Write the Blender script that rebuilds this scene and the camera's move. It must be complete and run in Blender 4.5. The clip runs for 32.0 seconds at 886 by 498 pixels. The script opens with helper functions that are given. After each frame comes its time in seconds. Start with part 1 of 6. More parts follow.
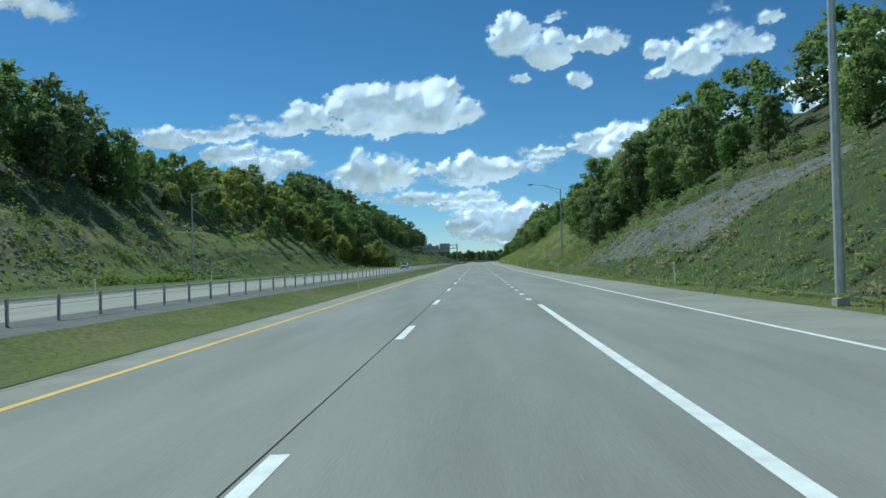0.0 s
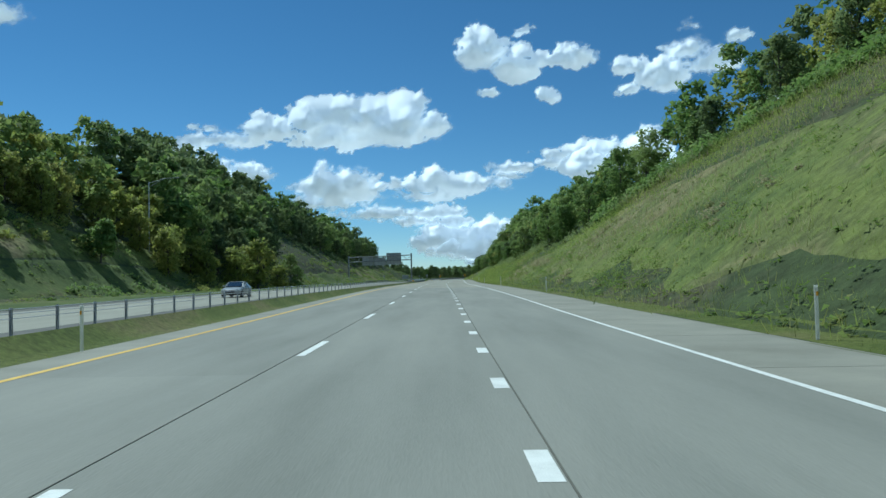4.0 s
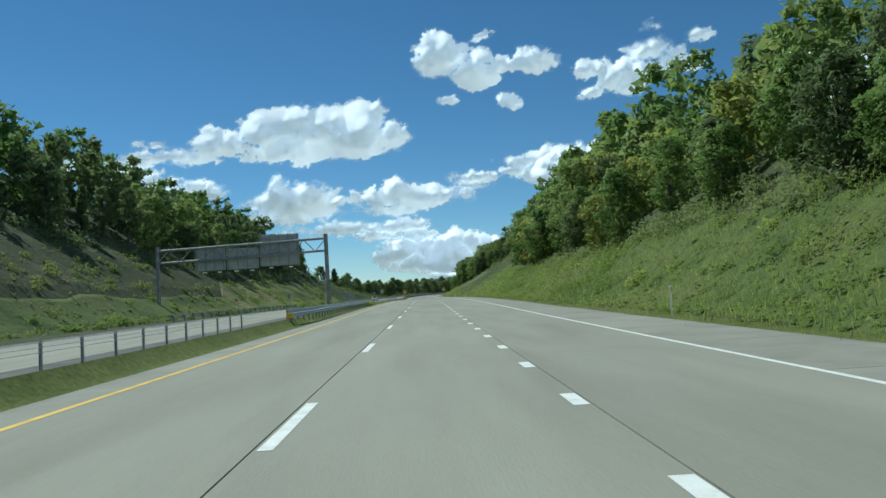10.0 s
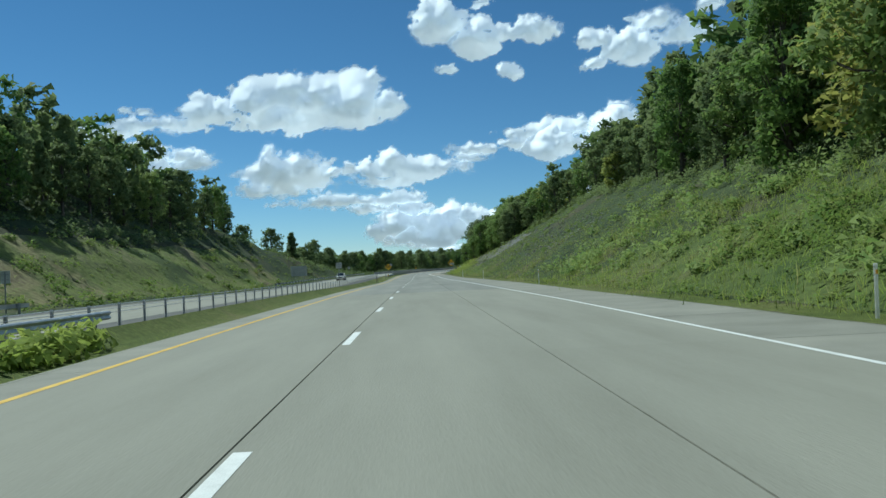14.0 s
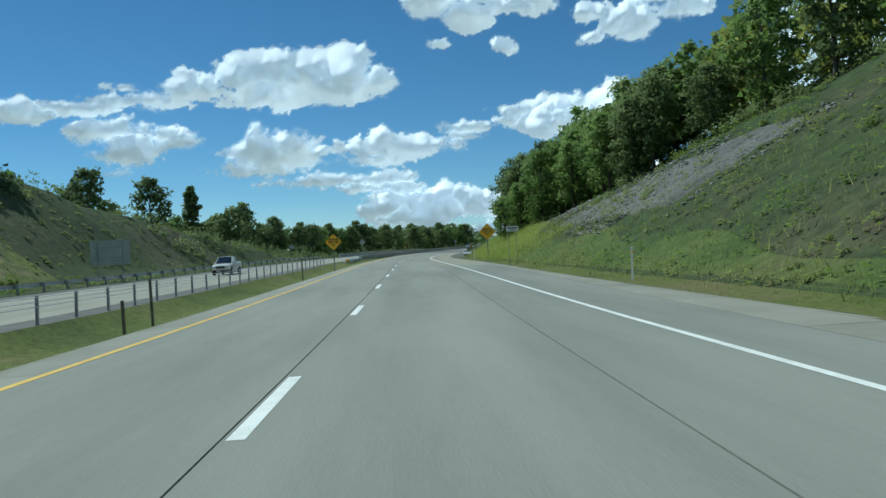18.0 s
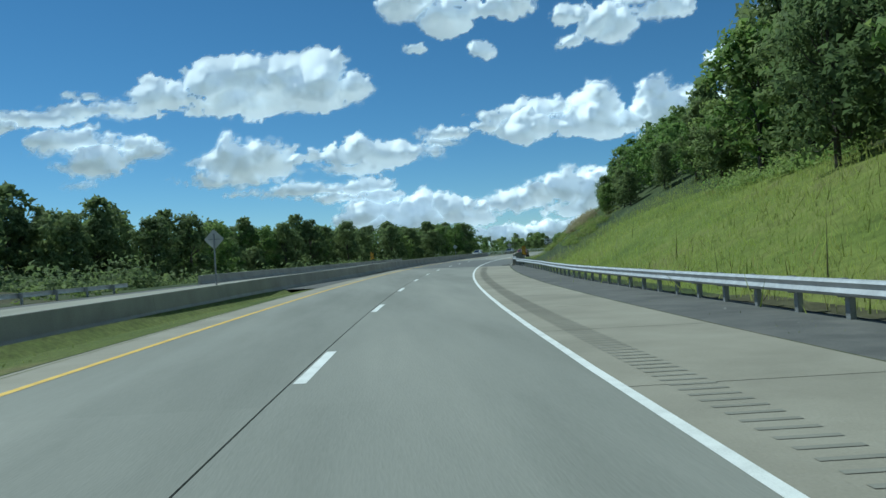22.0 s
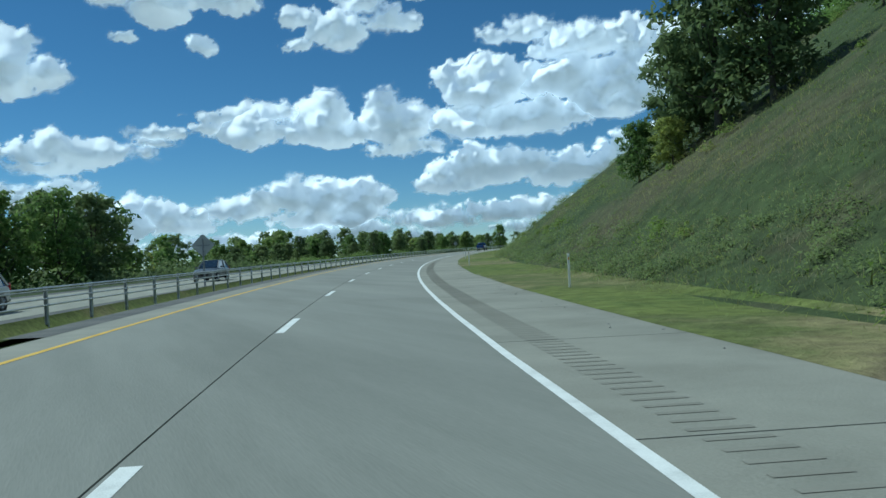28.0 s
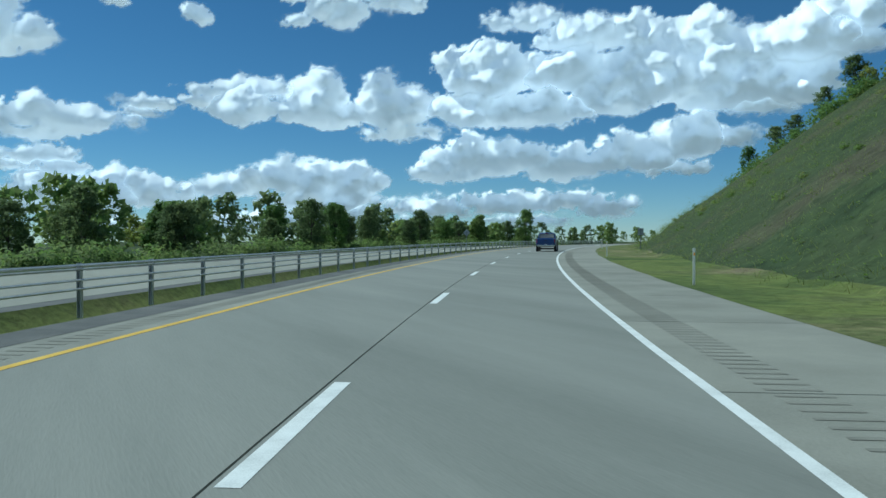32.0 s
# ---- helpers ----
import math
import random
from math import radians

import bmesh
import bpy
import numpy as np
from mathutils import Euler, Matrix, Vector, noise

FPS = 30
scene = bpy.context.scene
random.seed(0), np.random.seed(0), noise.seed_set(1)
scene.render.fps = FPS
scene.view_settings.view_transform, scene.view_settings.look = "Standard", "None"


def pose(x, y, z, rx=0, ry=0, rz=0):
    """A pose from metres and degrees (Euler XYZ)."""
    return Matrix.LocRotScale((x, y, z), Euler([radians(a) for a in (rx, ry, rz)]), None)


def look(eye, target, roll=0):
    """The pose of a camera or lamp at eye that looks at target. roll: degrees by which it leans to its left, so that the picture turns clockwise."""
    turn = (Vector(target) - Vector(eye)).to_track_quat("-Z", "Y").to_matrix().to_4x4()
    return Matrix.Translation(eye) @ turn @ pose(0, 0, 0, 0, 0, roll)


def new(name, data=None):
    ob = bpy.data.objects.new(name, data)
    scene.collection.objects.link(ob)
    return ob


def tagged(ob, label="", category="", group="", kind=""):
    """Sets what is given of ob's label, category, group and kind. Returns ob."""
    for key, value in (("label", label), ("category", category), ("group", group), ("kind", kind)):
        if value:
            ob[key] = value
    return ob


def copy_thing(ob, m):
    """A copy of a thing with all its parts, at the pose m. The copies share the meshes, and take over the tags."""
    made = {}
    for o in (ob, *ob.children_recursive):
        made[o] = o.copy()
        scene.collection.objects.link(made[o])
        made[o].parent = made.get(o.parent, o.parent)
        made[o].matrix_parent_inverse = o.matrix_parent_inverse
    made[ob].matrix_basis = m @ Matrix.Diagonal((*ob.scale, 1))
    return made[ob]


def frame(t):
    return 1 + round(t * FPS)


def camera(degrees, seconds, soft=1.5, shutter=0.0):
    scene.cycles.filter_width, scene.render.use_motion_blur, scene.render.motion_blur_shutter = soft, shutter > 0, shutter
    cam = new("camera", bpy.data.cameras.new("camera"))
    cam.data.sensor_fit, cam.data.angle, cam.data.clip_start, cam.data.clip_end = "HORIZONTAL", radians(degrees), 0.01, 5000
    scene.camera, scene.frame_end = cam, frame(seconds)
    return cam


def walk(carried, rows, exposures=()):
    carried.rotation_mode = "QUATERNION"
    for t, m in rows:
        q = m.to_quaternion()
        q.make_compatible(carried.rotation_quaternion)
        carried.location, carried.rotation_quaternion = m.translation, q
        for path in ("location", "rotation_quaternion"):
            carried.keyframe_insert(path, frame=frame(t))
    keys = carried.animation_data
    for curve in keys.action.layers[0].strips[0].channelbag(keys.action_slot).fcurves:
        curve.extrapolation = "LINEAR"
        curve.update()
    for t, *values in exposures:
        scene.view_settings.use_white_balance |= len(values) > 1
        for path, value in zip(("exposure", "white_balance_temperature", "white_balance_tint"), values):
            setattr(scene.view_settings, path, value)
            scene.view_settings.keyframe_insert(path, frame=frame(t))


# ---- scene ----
# A motorway through wooded cuttings: three lanes, then two, over a short bridge and round a long right-hand bend.

# ---- camera and its way ----
cam = camera(59.43, 32.0)
ROWS = [
    (0.0, -0.12, 0.00, 1.43, 90.88, 1.48, 2.55),
    (0.5, -0.02, 15.48, 1.39, 91.01, 1.13, 3.00),
    (1.0, 0.07, 30.91, 1.36, 91.46, 1.55, 3.44),
    (1.5, 0.26, 46.29, 1.34, 92.19, 1.81, 3.50),
    (2.0, 0.43, 61.63, 1.32, 93.19, 1.53, 2.93),
    (2.5, 0.55, 76.91, 1.30, 94.01, 1.77, 1.84),
    (3.0, 0.67, 92.15, 1.28, 94.06, 1.48, 0.84),
    (3.5, 0.79, 107.34, 1.26, 93.29, 0.93, 0.13),
    (4.0, 0.90, 122.48, 1.25, 92.09, 1.04, 0.02),
    (4.5, 0.79, 137.57, 1.27, 91.02, 1.79, 0.30),
    (6.5, 0.32, 197.40, 1.52, 90.24, 1.59, 0.16),
    (7.0, 0.16, 212.22, 1.54, 90.71, 1.47, -0.17),
    (7.5, 0.02, 226.99, 1.54, 91.40, 1.98, -0.56),
    (8.0, -0.08, 241.70, 1.52, 92.13, 2.45, -1.06),
    (8.5, -0.10, 256.36, 1.49, 92.68, 2.97, -1.46),
    (9.0, -0.05, 270.97, 1.47, 92.99, 3.29, -1.77),
    (9.5, 0.07, 285.53, 1.47, 93.09, 3.45, -2.14),
    (10.0, 0.25, 300.03, 1.47, 93.11, 3.22, -2.57),
    (10.5, 0.48, 314.47, 1.48, 93.13, 2.78, -3.03),
    (11.0, 0.74, 328.87, 1.49, 93.19, 2.41, -3.42),
    (11.5, 1.01, 343.21, 1.52, 93.25, 1.96, -3.70),
    (12.0, 1.27, 357.49, 1.57, 93.23, 2.05, -3.67),
    (12.5, 1.64, 371.72, 1.61, 93.17, 2.53, -3.40),
    (13.0, 1.98, 385.90, 1.63, 92.85, 2.88, -3.14),
    (13.5, 2.29, 400.02, 1.63, 92.16, 2.64, -3.00),
    (14.0, 2.59, 414.09, 1.61, 91.26, 2.52, -2.92),
    (14.5, 2.89, 428.11, 1.58, 90.45, 2.46, -2.87),
    (16.5, 4.09, 483.69, 1.32, 89.75, 2.63, -3.06),
    (17.0, 4.37, 497.58, 1.22, 89.79, 2.31, -3.33),
    (17.5, 4.66, 511.53, 1.12, 89.78, 2.58, -3.42),
    (18.0, 4.96, 525.51, 1.01, 89.84, 2.61, -3.52),
    (18.5, 5.26, 539.55, 0.95, 89.98, 2.57, -3.72),
    (19.0, 5.55, 553.62, 0.94, 90.18, 2.49, -4.04),
    (19.5, 5.83, 567.75, 0.96, 90.54, 2.26, -4.39),
    (20.0, 6.09, 581.91, 0.97, 90.91, 2.47, -4.46),
    (20.5, 6.40, 596.09, 0.97, 91.13, 2.57, -4.40),
    (21.0, 6.76, 610.26, 0.94, 91.05, 2.74, -4.30),
    (21.5, 7.27, 624.40, 0.91, 90.79, 3.15, -4.43),
    (22.0, 7.95, 638.52, 0.87, 90.48, 3.53, -5.08),
    (22.5, 8.86, 652.61, 0.84, 90.36, 3.81, -6.17),
    (23.0, 10.03, 666.67, 0.83, 90.42, 3.92, -7.63),
    (23.5, 11.48, 680.68, 0.84, 90.53, 4.52, -9.23),
    (24.0, 13.22, 694.63, 0.87, 90.77, 4.39, -11.06),
    (24.5, 15.23, 708.52, 0.92, 91.06, 4.35, -12.90),
    (25.0, 17.55, 722.31, 0.98, 91.39, 4.53, -14.55),
    (25.5, 20.22, 735.98, 1.05, 91.52, 4.60, -16.12),
    (26.0, 23.24, 749.53, 1.12, 91.27, 4.87, -17.80),
    (26.5, 26.60, 762.95, 1.18, 90.79, 4.99, -19.72),
    (28.5, 43.01, 815.24, 1.44, 90.06, 3.07, -25.85),
    (29.0, 47.81, 827.95, 1.50, 89.68, 2.40, -25.09),
    (29.5, 52.80, 840.58, 1.56, 89.16, 1.92, -23.49),
    (30.0, 58.05, 853.03, 1.63, 88.70, 1.68, -22.03),
    (30.5, 63.73, 865.26, 1.70, 88.68, 1.13, -21.72),
    (31.0, 69.68, 877.30, 1.78, 89.00, 0.65, -22.75),
    (31.5, 75.96, 889.10, 1.86, 89.34, 0.30, -24.27),
    (32.0, 82.50, 900.72, 1.95, 89.51, -0.03, -25.94),
]
walk(cam, [(r[0], pose(*r[1:])) for r in ROWS], [(0.0, -0.11, 5490, -10), (4.5, -0.11, 5490, -10), (6.5, 0.10, 5860, -9), (9.0, -0.03, 5880, -9), (14.0, -0.11, 5820, -9), (17.0, -0.15, 5690, -12), (21.0, -0.15, 5640, -12), (24.0, -0.27, 5490, -12), (26.5, -0.22, 5490, -12), (28.5, -0.31, 5400, -12), (32.0, -0.31, 5400, -12)])

# ---- light ----
SUN_AZ, SUN_EL = -46.0, 53.0          # degrees from the first heading, to the left; height
world = bpy.data.worlds.new("world")
scene.world = world
world.use_nodes = True
wn = world.node_tree.nodes
sky = wn.new("ShaderNodeTexSky")
sky.sky_type = "NISHITA"
sky.sun_disc = False
sky.sun_elevation = radians(SUN_EL)
sky.sun_rotation = radians(SUN_AZ)
sky.altitude = 300
sky.air_density = 0.75
sky.dust_density = 0.0
sky.ozone_density = 5.0
deep = wn.new("ShaderNodeHueSaturation")
deep.inputs["Saturation"].default_value = 1.1
deep.inputs["Hue"].default_value = 0.496
world.node_tree.links.new(sky.outputs[0], deep.inputs["Color"])
world.node_tree.links.new(deep.outputs[0], wn["Background"].inputs[0])
wn["Background"].inputs[1].default_value = 0.087
sun = new("sun", bpy.data.lights.new("sun", "SUN"))
sun.data.energy = 4.3
sun.data.angle = radians(0.6)
sun.data.color = (1.0, 0.95, 0.88)
sun.matrix_world = look((math.sin(radians(SUN_AZ)) * math.cos(radians(SUN_EL)), math.cos(radians(SUN_AZ)) * math.cos(radians(SUN_EL)), math.sin(radians(SUN_EL))), (0, 0, 0))

# ---- the line of the road: s along it, d to the right of the middle lane's axis ----
KNOT = 40.0
TURN = [0.08, 0.0, -0.07, -0.09, 0.02, -0.29, -0.02, 0.78, 1.35, 1.35, 1.05, 1.06, 1.24, 1.39, 1.28, 1.05, 2.9, 6.06, 9.72, 14.12, 18.03, 21.93, 26.05, 30.13, 33.84, 37.53, 41.23, 44.92, 48.62, 52.31]
GRADE = [-0.38, -0.1, -0.15, -0.07, 0.61, 0.22, -0.23, -0.03, 0.07, 0.38, -0.06, -0.38, -0.6, -0.82, 0.24, -0.14, -0.33, 0.14, 0.48, 0.48, 0.46, 0.45, 0.57, 0.7, 0.71, 0.6, 0.45, 0.29, 0.12, -0.05]
BANK = [-1.78, -0.43, 0.24, 0.36, 0.37, 0.4, 0.24, 0.21, -0.1, -0.21, -0.14, -0.17, -0.27, -1.15, -1.67, -1.11, 0.64, 2.39, 2.47, 1.99, 1.9, 1.56, 0.88, 0.45, 0.03, -0.21, -0.31, -0.34, -0.33, -0.31]
STEP = 4.0
S_ALL = np.arange(-240.0, 1904.0, STEP)
_k = np.arange(len(TURN)) * KNOT
A_ALL = np.radians(np.interp(S_ALL, _k, TURN))
B_ALL = np.interp(S_ALL, _k, BANK) / 100
_i0 = int(240 / STEP)
X_ALL = np.cumsum(np.sin(A_ALL)) * STEP
Y_ALL = np.cumsum(np.cos(A_ALL)) * STEP
Z_ALL = np.cumsum(np.where(S_ALL > 1160, 0, np.interp(S_ALL, _k, GRADE) / 100)) * STEP
X_ALL -= X_ALL[_i0]
Y_ALL -= Y_ALL[_i0]
Z_ALL -= Z_ALL[_i0]


def on(s, d, z=0.0):
    """The place s along the road, d to its right, z over its surface (arrays or numbers)."""
    s, d, z = np.broadcast_arrays(np.asarray(s, float), np.asarray(d, float), np.asarray(z, float))
    a, b = np.interp(s, S_ALL, A_ALL), np.interp(s, S_ALL, B_ALL)
    x, y, h = np.interp(s, S_ALL, X_ALL), np.interp(s, S_ALL, Y_ALL), np.interp(s, S_ALL, Z_ALL)
    tilt = np.clip(d, -14, 10)
    return np.stack([x + d * np.cos(a), y - d * np.sin(a), h - b * tilt + z], -1)


def heading(s):
    """Degrees by which the road has turned, as a z rotation."""
    return -math.degrees(float(np.interp(s, S_ALL, A_ALL)))


def stand(s, d, z=0.0, turn=0.0, tip=0.0):
    """The pose of a thing that stands at s, d; its y axis runs along the road."""
    x, y, h = on(s, d, z)
    return pose(x, y, h, tip, 0, heading(s) + turn)


def lin(*pairs):
    """A broken line through (s, value) pairs."""
    xs, ys = [p[0] for p in pairs], [p[1] for p in pairs]
    return lambda s: np.interp(s, xs, ys)


def hash2(ix, iy, seed):
    v = np.sin(ix * 127.1 + iy * 311.7 + seed * 74.7) * 43758.5453
    return v - np.floor(v)


def vnoise(x, y, seed=0):
    x, y = np.asarray(x, float), np.asarray(y, float)
    ix, iy = np.floor(x), np.floor(y)
    fx, fy = x - ix, y - iy
    fx, fy = fx * fx * (3 - 2 * fx), fy * fy * (3 - 2 * fy)
    a, b = hash2(ix, iy, seed), hash2(ix + 1, iy, seed)
    c, d = hash2(ix, iy + 1, seed), hash2(ix + 1, iy + 1, seed)
    return (a * (1 - fx) + b * fx) * (1 - fy) + (c * (1 - fx) + d * fx) * fy


def fbm(x, y, seed=0, octaves=4):
    return sum(vnoise(x * 2 ** i, y * 2 ** i, seed + i) / 2 ** (i + 1) for i in range(octaves))


# ---- materials ----
def material(name, colours, scale=4.0, rough=0.85, metal=0.0, bump=0.0, bump_scale=60.0, fine=0.25, spec=0.5, coat=0.0, by_object=0.0, by_island=0.0, stretch=(1, 1, 1), translucent=0.0, relief=0.02):
    """A surface of mottled colour: colours are 2 to 4 rgb stops, scale is in patches a metre."""
    m = bpy.data.materials.new(name)
    m.use_nodes = True
    t = m.node_tree
    n, l = t.nodes, t.links
    bsdf = n["Principled BSDF"]
    tc = n.new("ShaderNodeTexCoord")
    mp = n.new("ShaderNodeMapping")
    mp.inputs["Scale"].default_value = stretch
    l.new(tc.outputs["Object"], mp.inputs["Vector"])
    big = n.new("ShaderNodeTexNoise")
    big.inputs["Scale"].default_value = scale
    big.inputs["Detail"].default_value = 6
    big.inputs["Roughness"].default_value = 0.6
    l.new(mp.outputs[0], big.inputs["Vector"])
    small = n.new("ShaderNodeTexNoise")
    small.inputs["Scale"].default_value = bump_scale
    small.inputs["Detail"].default_value = 4
    l.new(mp.outputs[0], small.inputs["Vector"])
    mix = n.new("ShaderNodeMath")
    mix.operation = "MULTIPLY_ADD"
    mix.inputs[1].default_value = fine
    l.new(small.outputs["Fac"], mix.inputs[0])
    l.new(big.outputs["Fac"], mix.inputs[2])
    last = mix.outputs[0]
    for amount, node, socket in ((by_object, "ShaderNodeObjectInfo", "Random"), (by_island, "ShaderNodeNewGeometry", "Random Per Island")):
        if amount:
            src = n.new(node)
            more = n.new("ShaderNodeMath")
            more.operation = "MULTIPLY_ADD"
            more.inputs[1].default_value = amount
            l.new(src.outputs[socket], more.inputs[0])
            l.new(last, more.inputs[2])
            last = more.outputs[0]
    span = fine + by_object + by_island
    ramp = n.new("ShaderNodeValToRGB")
    l.new(last, ramp.inputs[0])
    e = ramp.color_ramp.elements
    lo, hi = 0.34 + span * 0.28, 0.66 + span * 0.72
    for i, c in enumerate(colours):
        at = lo + (hi - lo) * i / (len(colours) - 1)
        el = e[i] if i < 2 else e.new(at)
        el.position = min(1.0, at)
        el.color = (*c, 1)
    l.new(ramp.outputs[0], bsdf.inputs["Base Color"])
    bsdf.inputs["Roughness"].default_value = rough
    bsdf.inputs["Metallic"].default_value = metal
    bsdf.inputs["Specular IOR Level"].default_value = spec
    bsdf.inputs["Coat Weight"].default_value = coat
    if bump:
        b = n.new("ShaderNodeBump")
        b.inputs["Strength"].default_value = bump
        b.inputs["Distance"].default_value = relief
        l.new(small.outputs["Fac"], b.inputs["Height"])
        l.new(b.outputs[0], bsdf.inputs["Normal"])
    if translucent:
        tr = n.new("ShaderNodeBsdfTranslucent")
        l.new(ramp.outputs[0], tr.inputs["Color"])
        ms = n.new("ShaderNodeMixShader")
        ms.inputs[0].default_value = translucent
        l.new(bsdf.outputs[0], ms.inputs[1])
        l.new(tr.outputs[0], ms.inputs[2])
        l.new(ms.outputs[0], n["Material Output"].inputs["Surface"])
    return m


CONCRETE = material("lane_concrete", [(0.215, 0.21, 0.172), (0.26, 0.255, 0.212), (0.30, 0.293, 0.245)], 0.55, 0.9, bump=0.25, bump_scale=45, fine=0.18, by_object=0.10, stretch=(1, 0.12, 1))
# Lane concrete in a lower tone: cloud shade over the road put into colour
SHADE_CONCRETE = material("shade_toned_lane_concrete", [(0.175, 0.178, 0.157), (0.225, 0.227, 0.202), (0.27, 0.268, 0.238)], 0.55, 0.9, bump=0.25, bump_scale=45, fine=0.18, by_object=0.10, stretch=(1, 0.12, 1))
TAN_SHOULDER = material("tan_shoulder_concrete", [(0.22, 0.205, 0.165), (0.28, 0.26, 0.21), (0.33, 0.31, 0.255)], 0.5, 0.92, bump=0.3, bump_scale=30, fine=0.25, by_object=0.15)
SHOULDER = material("shoulder_concrete", [(0.20, 0.196, 0.165), (0.255, 0.25, 0.212), (0.305, 0.295, 0.25)], 0.5, 0.92, bump=0.3, bump_scale=30, fine=0.25, by_object=0.15)
ASPHALT = material("bridge_asphalt", [(0.096, 0.10, 0.098), (0.122, 0.127, 0.123), (0.15, 0.153, 0.146)], 0.5, 0.9, bump=0.4, bump_scale=80, fine=0.3)
OLD_ASPHALT = material("old_asphalt", [(0.07, 0.07, 0.07), (0.11, 0.11, 0.105), (0.16, 0.155, 0.145)], 0.8, 0.95, bump=0.5, bump_scale=30, fine=0.4)
SEALANT = material("joint_sealant", [(0.02, 0.02, 0.02), (0.05, 0.05, 0.048)], 2.0, 0.8)
WHITE = material("white_road_paint", [(0.55, 0.56, 0.54), (0.72, 0.73, 0.71), (0.8, 0.81, 0.79)], 3.0, 0.7, bump=0.2, fine=0.5)
YELLOW = material("yellow_road_paint", [(0.50, 0.30, 0.03), (0.66, 0.42, 0.05), (0.74, 0.5, 0.08)], 2.0, 0.7, bump=0.2, fine=0.4)


def turf(name, colours, patch, blade, lo, hi, relief):
    """Grown-over ground: wide patches of colour, broken up by a finer mottle."""
    m = bpy.data.materials.new(name)
    m.use_nodes = True
    n, l = m.node_tree.nodes, m.node_tree.links
    bsdf = n["Principled BSDF"]
    tc = n.new("ShaderNodeTexCoord")
    noises = []
    for scale, detail, rough in ((patch, 8, 0.68), (blade, 6, 0.7)):
        t = n.new("ShaderNodeTexNoise")
        t.inputs["Scale"].default_value = scale
        t.inputs["Detail"].default_value = detail
        t.inputs["Roughness"].default_value = rough
        l.new(tc.outputs["Object"], t.inputs["Vector"])
        noises.append(t)
    ramp = n.new("ShaderNodeValToRGB")
    l.new(noises[0].outputs["Fac"], ramp.inputs[0])
    e = ramp.color_ramp.elements
    for i, c in enumerate(colours):
        at = 0.36 + 0.28 * i / (len(colours) - 1)
        el = e[i] if i < 2 else e.new(at)
        el.position = at
        el.color = (*c, 1)
    span = n.new("ShaderNodeMapRange")
    span.inputs["From Min"].default_value, span.inputs["From Max"].default_value = 0.32, 0.68
    span.inputs["To Min"].default_value, span.inputs["To Max"].default_value = lo, hi
    l.new(noises[1].outputs["Fac"], span.inputs["Value"])
    mul = n.new("ShaderNodeVectorMath")
    mul.operation = "SCALE"
    l.new(ramp.outputs[0], mul.inputs[0])
    l.new(span.outputs[0], mul.inputs["Scale"])
    l.new(mul.outputs[0], bsdf.inputs["Base Color"])
    bsdf.inputs["Roughness"].default_value = 0.95
    bsdf.inputs["Specular IOR Level"].default_value = 0.2
    b = n.new("ShaderNodeBump")
    b.inputs["Strength"].default_value = 0.9
    b.inputs["Distance"].default_value = relief
    l.new(noises[1].outputs["Fac"], b.inputs["Height"])
    l.new(b.outputs[0], bsdf.inputs["Normal"])
    return m


GROUND = turf("grassy_ground", [(0.034, 0.05, 0.022), (0.046, 0.067, 0.027), (0.063, 0.085, 0.033), (0.053, 0.07, 0.03), (0.085, 0.088, 0.046), (0.077, 0.072, 0.043)], 0.05, 1.3, 0.62, 1.3, 0.22)
VERGE = turf("mown_verge", [(0.075, 0.10, 0.024), (0.10, 0.125, 0.03), (0.125, 0.142, 0.04), (0.15, 0.14, 0.06)], 0.12, 5.0, 0.6, 1.35, 0.06)
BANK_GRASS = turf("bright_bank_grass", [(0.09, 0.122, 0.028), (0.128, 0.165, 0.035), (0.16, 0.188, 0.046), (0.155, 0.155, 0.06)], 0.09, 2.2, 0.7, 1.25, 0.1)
SHALE = turf("shale_gravel", [(0.10, 0.102, 0.095), (0.15, 0.15, 0.142), (0.19, 0.188, 0.178), (0.13, 0.135, 0.105)], 0.25, 4.0, 0.5, 1.4, 0.2)
BANK_STRAW = turf("straw_bank_grass", [(0.065, 0.09, 0.028), (0.11, 0.142, 0.04), (0.155, 0.182, 0.05), (0.118, 0.135, 0.048), (0.23, 0.21, 0.10), (0.17, 0.142, 0.086)], 0.055, 1.6, 0.62, 1.3, 0.18)
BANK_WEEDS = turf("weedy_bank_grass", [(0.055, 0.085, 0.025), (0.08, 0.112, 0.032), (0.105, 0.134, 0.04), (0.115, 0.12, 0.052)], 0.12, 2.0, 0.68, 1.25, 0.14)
# Brown earth, with the far slope's shade mixed into its colour
BANK_BROWN_SHADED = turf("shaded_brown_bank_earth", [(0.03, 0.043, 0.019), (0.045, 0.057, 0.025), (0.06, 0.063, 0.031), (0.046, 0.058, 0.026), (0.082, 0.08, 0.042)], 0.07, 1.5, 0.6, 1.3, 0.2)

